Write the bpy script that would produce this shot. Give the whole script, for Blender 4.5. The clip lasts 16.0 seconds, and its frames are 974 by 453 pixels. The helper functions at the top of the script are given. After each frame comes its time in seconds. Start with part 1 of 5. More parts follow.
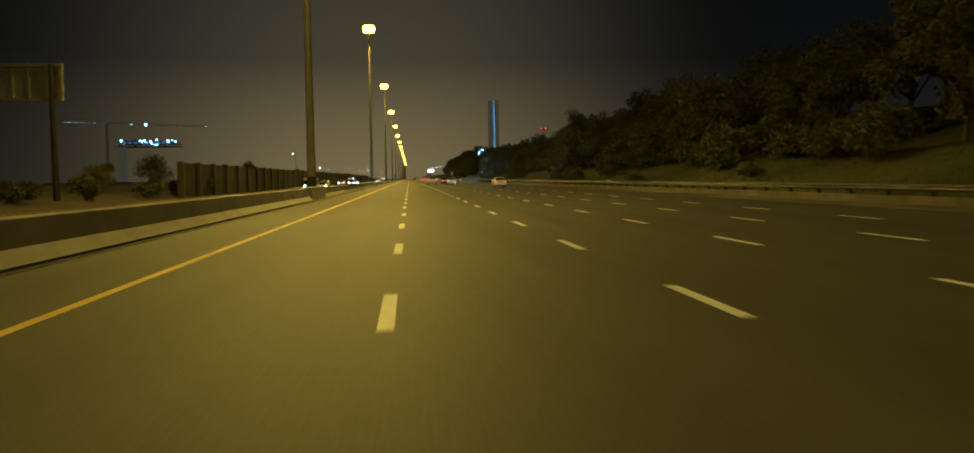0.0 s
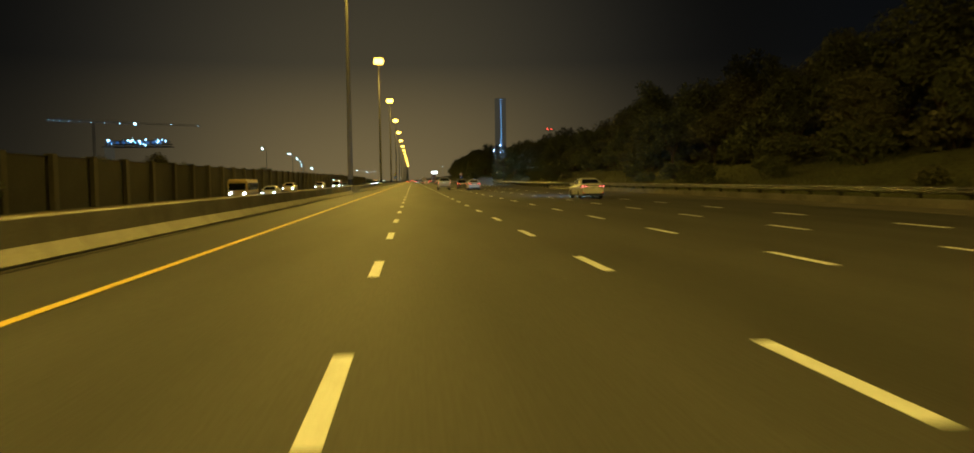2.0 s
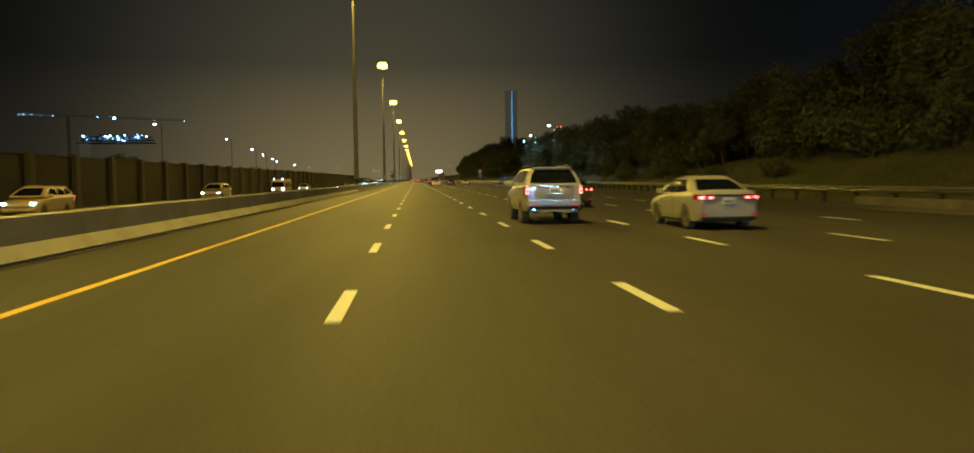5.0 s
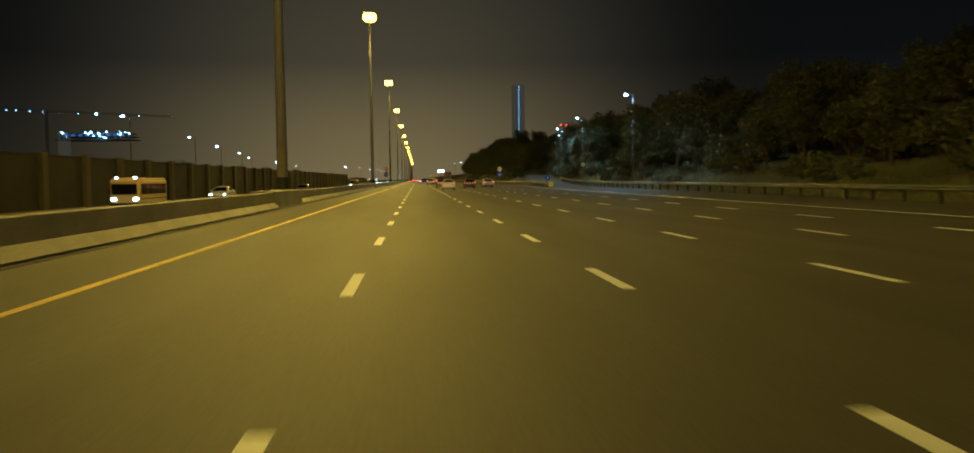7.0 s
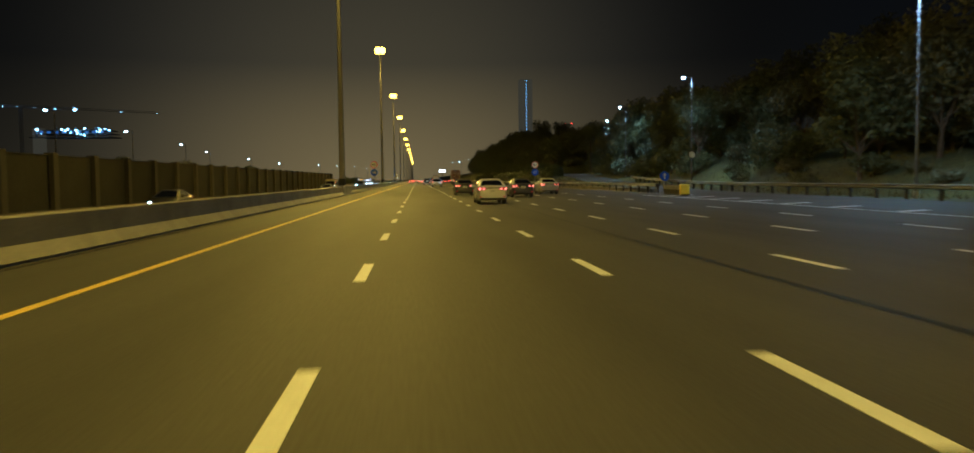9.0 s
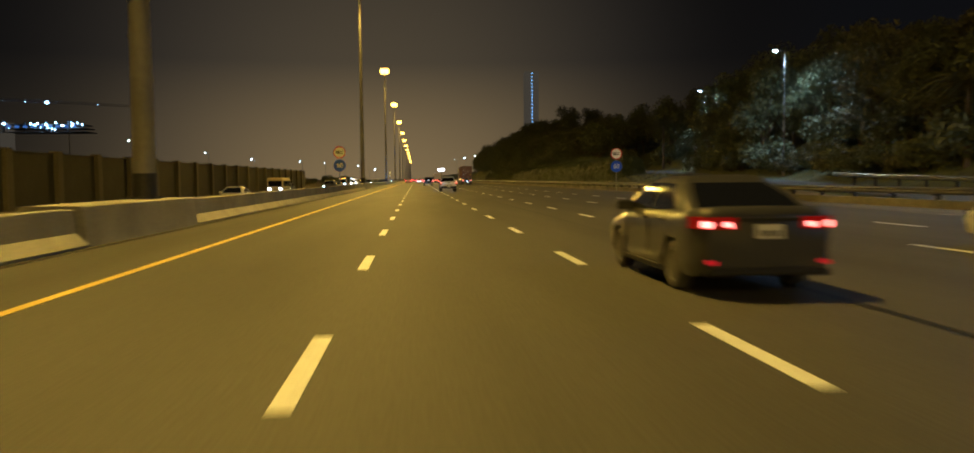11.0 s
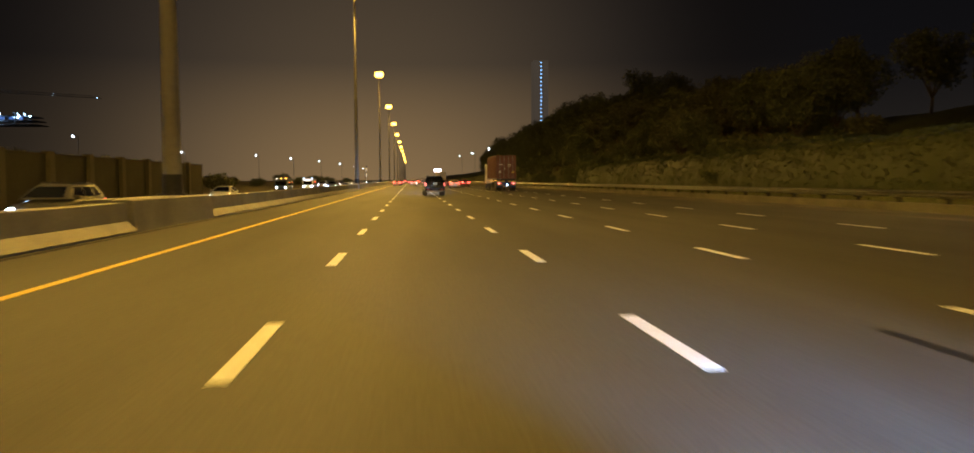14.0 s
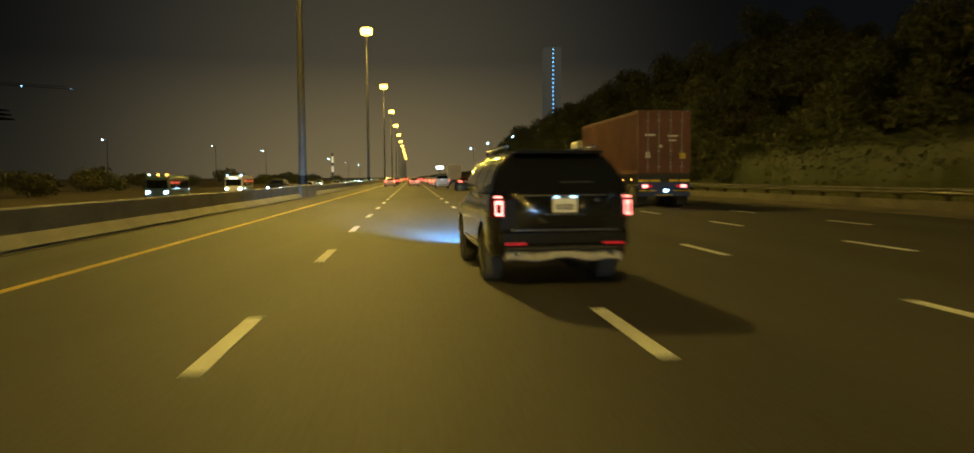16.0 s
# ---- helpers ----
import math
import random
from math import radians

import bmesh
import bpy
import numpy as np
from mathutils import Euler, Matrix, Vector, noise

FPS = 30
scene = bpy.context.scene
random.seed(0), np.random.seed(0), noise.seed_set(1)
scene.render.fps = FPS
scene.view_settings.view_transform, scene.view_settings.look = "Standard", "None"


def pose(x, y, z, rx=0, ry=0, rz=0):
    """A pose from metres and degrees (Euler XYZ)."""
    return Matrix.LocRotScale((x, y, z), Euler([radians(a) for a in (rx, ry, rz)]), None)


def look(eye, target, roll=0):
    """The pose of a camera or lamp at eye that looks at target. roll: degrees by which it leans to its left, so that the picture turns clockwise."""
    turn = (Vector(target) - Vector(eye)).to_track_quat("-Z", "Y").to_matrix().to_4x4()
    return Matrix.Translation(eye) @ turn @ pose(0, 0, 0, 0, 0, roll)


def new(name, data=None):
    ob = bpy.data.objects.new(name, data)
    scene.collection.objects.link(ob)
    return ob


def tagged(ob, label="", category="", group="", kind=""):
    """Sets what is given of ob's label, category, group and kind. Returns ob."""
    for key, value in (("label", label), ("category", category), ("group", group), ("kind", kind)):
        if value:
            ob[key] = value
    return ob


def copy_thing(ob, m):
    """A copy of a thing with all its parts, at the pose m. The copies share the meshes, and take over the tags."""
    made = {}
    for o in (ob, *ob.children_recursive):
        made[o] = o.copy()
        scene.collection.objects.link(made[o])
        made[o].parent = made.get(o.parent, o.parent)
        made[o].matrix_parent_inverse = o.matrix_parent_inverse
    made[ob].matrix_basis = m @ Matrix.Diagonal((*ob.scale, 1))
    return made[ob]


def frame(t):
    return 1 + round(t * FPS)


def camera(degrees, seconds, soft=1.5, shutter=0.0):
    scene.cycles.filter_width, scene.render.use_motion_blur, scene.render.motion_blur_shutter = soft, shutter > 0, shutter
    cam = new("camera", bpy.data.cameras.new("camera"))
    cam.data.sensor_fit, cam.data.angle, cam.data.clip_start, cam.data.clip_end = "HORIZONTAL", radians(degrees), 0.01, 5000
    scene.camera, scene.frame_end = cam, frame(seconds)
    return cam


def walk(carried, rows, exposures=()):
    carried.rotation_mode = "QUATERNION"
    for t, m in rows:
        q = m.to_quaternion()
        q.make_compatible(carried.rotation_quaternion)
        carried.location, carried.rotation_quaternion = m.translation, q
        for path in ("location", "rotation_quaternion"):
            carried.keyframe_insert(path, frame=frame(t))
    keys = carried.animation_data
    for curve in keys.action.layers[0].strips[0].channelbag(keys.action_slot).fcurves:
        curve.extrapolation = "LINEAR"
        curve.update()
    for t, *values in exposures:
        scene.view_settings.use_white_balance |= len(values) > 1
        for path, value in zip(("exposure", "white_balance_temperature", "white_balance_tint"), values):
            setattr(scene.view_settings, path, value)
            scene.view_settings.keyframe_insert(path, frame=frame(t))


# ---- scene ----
SECONDS = 16.0
EYE_HEIGHT = 1.453
# seconds, across the road, along the road, turn to the left, tilt up, lean
DRIVE = [
    (0.0, 0.258, 0.00, -5.440, -3.466, -0.760),
    (0.5, 0.371, 14.64, -5.389, -3.404, -0.774),
    (1.0, 0.435, 29.42, -5.319, -3.380, -0.790),
    (1.5, 0.516, 44.31, -5.252, -3.341, -0.783),
    (2.0, 0.608, 59.32, -5.238, -3.329, -0.744),
    (2.5, 0.699, 74.42, -5.212, -3.346, -0.722),
    (3.0, 0.784, 89.61, -5.120, -3.344, -0.713),
    (3.5, 0.826, 104.87, -5.035, -3.303, -0.728),
    (4.0, 0.825, 120.19, -5.048, -3.331, -0.722),
    (4.8, 0.875, 144.81, -5.007, -3.358, -0.717),
    (5.6, 0.924, 169.53, -4.967, -3.386, -0.712),
    (6.5, 0.980, 197.44, -4.922, -3.417, -0.706),
    (7.0, 0.917, 212.97, -4.914, -3.373, -0.684),
    (7.5, 0.889, 228.52, -4.907, -3.404, -0.673),
    (8.0, 0.890, 244.09, -4.903, -3.455, -0.665),
    (8.5, 0.876, 259.67, -4.906, -3.408, -0.667),
    (9.0, 0.863, 275.26, -4.867, -3.358, -0.693),
    (9.8, 0.874, 300.24, -4.929, -3.380, -0.635),
    (10.6, 0.884, 325.25, -4.991, -3.402, -0.576),
    (11.5, 0.896, 353.45, -5.062, -3.427, -0.511),
    (12.0, 0.966, 369.15, -5.135, -3.451, -0.487),
    (12.5, 1.060, 384.89, -5.186, -3.393, -0.526),
    (13.0, 1.183, 400.75, -5.240, -3.422, -0.560),
    (13.5, 1.290, 416.65, -5.357, -3.427, -0.386),
    (14.0, 1.378, 432.71, -5.368, -3.317, -0.292),
    (14.5, 1.493, 448.53, -5.311, -3.333, -0.514),
    (15.0, 1.591, 464.35, -5.264, -3.436, -0.687),
    (15.5, 1.623, 480.26, -5.255, -3.456, -0.589),
    (16.0, 1.635, 496.26, -5.282, -3.495, -0.367),
]
cam = camera(62.19, SECONDS, soft=1.7, shutter=0.3)
walk(cam, [(t, pose(x, y, EYE_HEIGHT, 90 + tilt, 0, turn) @ pose(0, 0, 0, 0, 0, lean)) for t, x, y, turn, tilt, lean in DRIVE],
     exposures=[(0.0, -0.05, 5600, -4), (1.0, 0.08, 5850, -2), (2.0, -0.12, 5850, -3), (2.5, -0.25, 5650, -5), (3.0, -0.2, 5450, -7), (4.0, 0.02, 5650, -5), (6.5, -0.1, 5400, -7), (7.8, 0.05, 5800, 2), (9.0, -0.2, 5380, -2), (11.5, 0.1, 5930, 12), (12.0, -0.08, 5730, 8), (12.5, -0.04, 5530, 5), (14.0, 0.12, 6450, 20), (15.0, 0.02, 6050, 9), (15.5, -0.06, 5750, 2), (16.0, 0.0, 5550, -2)])

# ---- world and street light ----
world = bpy.data.worlds.new("night_sky")
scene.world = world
world.use_nodes = True
wn, wl = world.node_tree.nodes, world.node_tree.links
wn.clear()
w_out = wn.new("ShaderNodeOutputWorld")
w_bg = wn.new("ShaderNodeBackground")
w_geo = wn.new("ShaderNodeTexCoord")
w_sep = wn.new("ShaderNodeSeparateXYZ")
w_ramp = wn.new("ShaderNodeValToRGB")
w_ramp.color_ramp.elements[0].position, w_ramp.color_ramp.elements[0].color = 0.0, (0.100, 0.080, 0.050, 1)
w_ramp.color_ramp.elements[1].position, w_ramp.color_ramp.elements[1].color = 0.45, (0.0095, 0.0092, 0.0095, 1)
high = w_ramp.color_ramp.elements.new(0.8)
high.color = (0.05, 0.045, 0.038, 1)
glow_mid = w_ramp.color_ramp.elements.new(0.14)
glow_mid.color = (0.026, 0.0235, 0.0205, 1)
wl.new(w_geo.outputs["Generated"], w_sep.inputs[0])
wl.new(w_sep.outputs["Z"], w_ramp.inputs[0])
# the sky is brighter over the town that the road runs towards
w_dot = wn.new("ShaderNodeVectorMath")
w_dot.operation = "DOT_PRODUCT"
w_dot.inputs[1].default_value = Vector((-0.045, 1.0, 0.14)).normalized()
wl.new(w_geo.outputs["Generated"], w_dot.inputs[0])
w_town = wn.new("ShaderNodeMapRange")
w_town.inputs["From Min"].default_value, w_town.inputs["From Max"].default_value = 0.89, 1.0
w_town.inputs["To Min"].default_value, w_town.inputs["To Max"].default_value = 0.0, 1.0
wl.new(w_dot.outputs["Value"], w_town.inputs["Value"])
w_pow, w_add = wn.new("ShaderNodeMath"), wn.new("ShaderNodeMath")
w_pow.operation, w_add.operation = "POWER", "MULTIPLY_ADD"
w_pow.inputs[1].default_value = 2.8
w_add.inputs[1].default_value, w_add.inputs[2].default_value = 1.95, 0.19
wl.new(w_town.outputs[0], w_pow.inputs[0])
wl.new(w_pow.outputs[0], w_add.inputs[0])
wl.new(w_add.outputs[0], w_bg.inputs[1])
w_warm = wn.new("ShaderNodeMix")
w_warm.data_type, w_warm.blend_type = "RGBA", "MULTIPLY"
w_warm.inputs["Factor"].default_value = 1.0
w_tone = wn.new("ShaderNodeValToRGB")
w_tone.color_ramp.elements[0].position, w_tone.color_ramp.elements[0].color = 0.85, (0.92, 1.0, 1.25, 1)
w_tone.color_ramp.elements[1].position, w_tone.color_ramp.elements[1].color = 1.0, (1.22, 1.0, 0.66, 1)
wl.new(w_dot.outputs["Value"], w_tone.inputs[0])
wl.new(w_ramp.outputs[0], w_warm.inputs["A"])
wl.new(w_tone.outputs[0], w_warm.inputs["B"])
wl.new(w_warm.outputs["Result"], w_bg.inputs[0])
wl.new(w_bg.outputs[0], w_out.inputs[0])

MAST_X, MAST_Z, MAST_FIRST, MAST_STEP = -7.15, 31.1, 162.6, 100.04
SODIUM = (1.0, 0.60, 0.085)
COOL = (0.52, 0.75, 1.0)


def down_light(name, x, y, z, watts, colour, size, tilt_x=0.0, tilt_y=0.0, spread=160):
    lamp = bpy.data.lights.new(name, "AREA")
    lamp.shape, lamp.size, lamp.energy, lamp.color = "DISK", size, watts, colour
    lamp.spread = radians(spread)
    ob = new(name, lamp)
    ob.matrix_world = pose(x, y, z, tilt_x, tilt_y, 0)
    return ob


for k in range(-2, 9):
    for way in (-1, 1):
        down_light("mast_light", MAST_X, MAST_FIRST + k * MAST_STEP + way * 1.3, MAST_Z - 0.75, 7600, SODIUM, 1.0, tilt_x=way * 40, tilt_y=-5, spread=126)
    # added fill lamps on each mast that brighten the trees on the slope
    if -2 < k < 8:
        down_light("mast_side_light", MAST_X + 1.3, MAST_FIRST + k * MAST_STEP, MAST_Z - 0.75, 920, SODIUM, 0.8, tilt_y=-50, spread=68)
COOL_LAMPS = [(30.15, 320.6, 12.6), (33.1, 368.4, 13.1), (37.6, 415.9, 13.85), (45.5, 459.2, 14.6)]
for x, y, z in COOL_LAMPS:
    down_light("ramp_light", x - 1.0, y, z - 0.42, 1250, COOL, 0.45, tilt_y=-4, spread=178)

# ---- materials ----
def material(name, colour, rough=0.7, metal=0.0, grain=0.0, grain_scale=8.0, blotch=0.0, blotch_scale=0.6, bump=0.0, coat=0.0,
             stretch=(1, 1, 1), emit=None, strength=0.0, per_piece=0.0):
    m = bpy.data.materials.new(name)
    m.use_nodes = True
    nodes, links = m.node_tree.nodes, m.node_tree.links
    b = nodes["Principled BSDF"]
    b.inputs["Roughness"].default_value = rough
    b.inputs["Metallic"].default_value = metal
    b.inputs["Coat Weight"].default_value = coat
    b.inputs["Coat Roughness"].default_value = 0.06
    b.inputs["Base Color"].default_value = (*colour, 1)
    if emit:
        b.inputs["Emission Color"].default_value = (*emit, 1)
        b.inputs["Emission Strength"].default_value = strength
    if grain or blotch or bump:
        co = nodes.new("ShaderNodeTexCoord")
        mp = nodes.new("ShaderNodeMapping")
        mp.inputs["Scale"].default_value = stretch
        links.new(co.outputs["Object"], mp.inputs["Vector"])
        fine = nodes.new("ShaderNodeTexNoise")
        fine.inputs["Scale"].default_value, fine.inputs["Detail"].default_value = grain_scale, 6
        wide = nodes.new("ShaderNodeTexNoise")
        wide.inputs["Scale"].default_value, wide.inputs["Detail"].default_value = blotch_scale, 4
        links.new(mp.outputs[0], fine.inputs["Vector"])
        links.new(mp.outputs[0], wide.inputs["Vector"])
        r1, r2 = nodes.new("ShaderNodeMapRange"), nodes.new("ShaderNodeMapRange")
        for r, amount in ((r1, grain), (r2, blotch)):
            r.inputs["From Min"].default_value, r.inputs["From Max"].default_value = 0.3, 0.7
            r.inputs["To Min"].default_value, r.inputs["To Max"].default_value = 1 - amount, 1 + amount
        links.new(fine.outputs["Fac"], r1.inputs["Value"])
        links.new(wide.outputs["Fac"], r2.inputs["Value"])
        mul = nodes.new("ShaderNodeMath")
        mul.operation = "MULTIPLY"
        links.new(r1.outputs[0], mul.inputs[0])
        links.new(r2.outputs[0], mul.inputs[1])
        factor = mul.outputs[0]
        if per_piece:
            info, r3, mul2 = nodes.new("ShaderNodeObjectInfo"), nodes.new("ShaderNodeMapRange"), nodes.new("ShaderNodeMath")
            r3.inputs["To Min"].default_value, r3.inputs["To Max"].default_value = 1 - per_piece, 1 + per_piece
            mul2.operation = "MULTIPLY"
            links.new(info.outputs["Random"], r3.inputs["Value"])
            links.new(r3.outputs[0], mul2.inputs[0])
            links.new(factor, mul2.inputs[1])
            factor = mul2.outputs[0]
        tint = nodes.new("ShaderNodeVectorMath")
        tint.operation = "SCALE"
        tint.inputs[0].default_value = colour
        links.new(factor, tint.inputs["Scale"])
        links.new(tint.outputs[0], b.inputs["Base Color"])
        if bump:
            bp = nodes.new("ShaderNodeBump")
            bp.inputs["Strength"].default_value, bp.inputs["Distance"].default_value = bump, 0.02
            links.new(fine.outputs["Fac"], bp.inputs["Height"])
            links.new(bp.outputs[0], b.inputs["Normal"])
    return m


def glass(name, colour, rough=0.05):
    m = material(name, colour, rough, coat=0.6)
    return m


def lamp_glow(name, colour, strength):
    return material(name, (0.1, 0.1, 0.1), 0.4, emit=colour, strength=strength)


ASPHALT = material("asphalt", (0.058, 0.057, 0.055), 0.70, grain=0.16, grain_scale=30, blotch=0.28, blotch_scale=0.55, bump=0.12, stretch=(1, 0.10, 1))
OLD_ASPHALT = material("old_asphalt", (0.075, 0.072, 0.066), 0.88, grain=0.2, grain_scale=20, blotch=0.25, blotch_scale=0.5, bump=0.3, stretch=(1, 0.2, 1))
DUSTY_SHOULDER = material("dusty_shoulder", (0.115, 0.105, 0.085), 0.92, grain=0.25, grain_scale=16, blotch=0.45, blotch_scale=0.5, bump=0.3, stretch=(1, 0.35, 1))
TAR = material("tar_seam", (0.006, 0.006, 0.006), 0.6, grain=0.3, grain_scale=5, blotch=0.2)
WHITE_LINE = material("white_road_paint", (0.80, 0.83, 0.88), 0.6, grain=0.12, grain_scale=30, blotch=0.1, blotch_scale=3, bump=0.1, per_piece=0.08)
YELLOW_LINE = material("yellow_road_paint", (0.80, 0.60, 0.09), 0.6, grain=0.12, grain_scale=30, blotch=0.15, blotch_scale=1, bump=0.1)
CONCRETE = material("barrier_concrete", (0.36, 0.35, 0.32), 0.85, grain=0.12, grain_scale=14, blotch=0.22, blotch_scale=0.5, bump=0.25)
DUSTY_CONCRETE = material("dusty_kerb_concrete", (0.17, 0.158, 0.13), 0.9, grain=0.2, grain_scale=10, blotch=0.3, blotch_scale=0.4, bump=0.3)
KERB = material("dark_gutter", (0.035, 0.033, 0.03), 0.9, grain=0.3, grain_scale=12, blotch=0.3, bump=0.3)
SOIL = material("sandy_soil", (0.11, 0.092, 0.062), 0.95, grain=0.3, grain_scale=3, blotch=0.35, blotch_scale=0.05, bump=0.5)
GRASS = material("grass_slope", (0.075, 0.081, 0.026), 0.95, grain=0.4, grain_scale=2.5, blotch=0.45, blotch_scale=0.09, bump=0.8)
STEEL = material("galvanised_steel", (0.36, 0.36, 0.35), 0.45, 0.7, grain=0.1, grain_scale=9, blotch=0.15, blotch_scale=1.2)
MAST_STEEL = material("mast_steel", (0.33, 0.325, 0.31), 0.65, 0.2, grain=0.08, grain_scale=6, blotch=0.12, blotch_scale=0.5)
LAMP_POLE = material("dark_lamp_pole", (0.13, 0.13, 0.125), 0.8, 0.1, grain=0.1, grain_scale=9, blotch=0.15, blotch_scale=1.2)
DARK_STEEL = material("dark_steel", (0.05, 0.05, 0.05), 0.5, 0.3, grain=0.15, grain_scale=7, blotch=0.1)
SODIUM_GLOW = lamp_glow("sodium_lamp", (1.0, 0.56, 0.055), 13.0)
COOL_GLOW = lamp_glow("cool_lamp", (0.5, 0.78, 1.0), 60.0)
BARK = material("bark", (0.10, 0.075, 0.05), 0.95, grain=0.3, grain_scale=10, bump=0.6, stretch=(1, 1, 0.3))


def leaf_material(name, colour):
    m = bpy.data.materials.new(name)
    m.use_nodes = True
    nodes, links = m.node_tree.nodes, m.node_tree.links
    b = nodes["Principled BSDF"]
    b.inputs["Roughness"].default_value = 0.65
    geo, ramp, info = nodes.new("ShaderNodeNewGeometry"), nodes.new("ShaderNodeValToRGB"), nodes.new("ShaderNodeObjectInfo")
    ramp.color_ramp.elements[0].color = (*[0.72 * c for c in colour], 1)
    ramp.color_ramp.elements[1].color = (*[1.28 * c for c in colour], 1)
    add = nodes.new("ShaderNodeMath")
    add.operation = "MULTIPLY_ADD"
    add.inputs[1].default_value = 0.6
    half = nodes.new("ShaderNodeMath")
    half.operation = "MULTIPLY"
    half.inputs[1].default_value = 0.4
    links.new(info.outputs["Random"], half.inputs[0])
    links.new(geo.outputs["Random Per Island"], add.inputs[0])
    links.new(half.outputs[0], add.inputs[2])
    links.new(add.outputs[0], ramp.inputs[0])
    links.new(ramp.outputs[0], b.inputs["Base Color"])
    return m


LEAF = leaf_material("leaves", (0.100, 0.113, 0.050))
LEAF_HEDGE = leaf_material("hedge_leaves", (0.046, 0.060, 0.020))
LEAF_DRY = leaf_material("dry_leaves", (0.115, 0.115, 0.057))

# ---- mesh helpers ----
def finish(name, bm, mat, smooth=False):
    me = bpy.data.meshes.new(name)
    bmesh.ops.recalc_face_normals(bm, faces=bm.faces)
    bm.to_mesh(me)
    bm.free()
    me.materials.append(mat)
    if smooth:
        me.polygons.foreach_set("use_smooth", [True] * len(me.polygons))
        me.set_sharp_from_angle(angle=radians(38))
    return me


def part(name, bm, mat, parent, label="", at=None, smooth=False):
    ob = new(name, finish(name, bm, mat, smooth) if isinstance(bm, bmesh.types.BMesh) else bm)
    if at is not None:
        ob.matrix_basis = at
    ob.parent = parent
    if label:
        ob["label"] = label
    return ob


def thing(name, label, category, at=None, group="", kind=""):
    ob = tagged(new(name), label, category, group, kind)
    ob.empty_display_size = 0.2
    if at is not None:
        ob.matrix_basis = at
    return ob


def box(bm, x0, x1, y0, y1, z0, z1, bevel=0.0):
    r = bmesh.ops.create_cube(bm, size=1)
    bmesh.ops.scale(bm, vec=(x1 - x0, y1 - y0, z1 - z0), verts=r["verts"])
    bmesh.ops.translate(bm, vec=((x0 + x1) / 2, (y0 + y1) / 2, (z0 + z1) / 2), verts=r["verts"])
    if bevel:
        edges = list({e for v in r["verts"] for e in v.link_edges})
        bmesh.ops.bevel(bm, geom=edges, offset=bevel, segments=2, affect="EDGES", profile=0.5)
    return bm


def a_box(x0, x1, y0, y1, z0, z1, bevel=0.0):
    return box(bmesh.new(), x0, x1, y0, y1, z0, z1, bevel)


def tube(bm, p, q, r0, r1=None, n=10):
    p, q = Vector(p), Vector(q)
    r1 = r0 if r1 is None else r1
    r = bmesh.ops.create_cone(bm, cap_ends=True, segments=n, radius1=r0, radius2=r1, depth=(q - p).length)
    turn = (q - p).to_track_quat("Z", "Y").to_matrix().to_4x4()
    bmesh.ops.transform(bm, matrix=Matrix.Translation((p + q) / 2) @ turn, verts=r["verts"])
    return bm


def a_tube(p, q, r0, r1=None, n=10):
    return tube(bmesh.new(), p, q, r0, r1, n)


def sweep(bm, profile, stations):
    """A closed profile of (across, up) carried along stations of (x, y, z)."""
    rings = []
    for x, y, z in stations:
        rings.append([bm.verts.new((x + a, y, z + u)) for a, u in profile])
    n = len(profile)
    for a, b in zip(rings, rings[1:]):
        for i in range(n):
            bm.faces.new((a[i], a[(i + 1) % n], b[(i + 1) % n], b[i]))
    bm.faces.new(rings[0])
    bm.faces.new(rings[-1][::-1])
    return bm


def smooth_step(v):
    v = min(1.0, max(0.0, v))
    return v * v * (3 - 2 * v)


# ---- ground, road and ramp ----
def rail_x(y):
    """Line of the guard rail on the outer side of the road and then of the exit ramp."""
    v = max(0.0, y - 300.0)
    return 22.9 + 5.4 * smooth_step((y - 190) / 110) + 0.03 * v + 0.0003 * v * v


def ramp_x(y):
    """Centre line of the exit ramp."""
    return rail_x(y) - 3.7


def ramp_z(y):
    return 2.6 * smooth_step((y - 345) / 150)


def verge_x(y):
    """Foot of the grass slope beside the road."""
    s = smooth_step((y - 345) / 45)
    return (rail_x(y) + 1.2) * (1 - s) + 24.2 * s


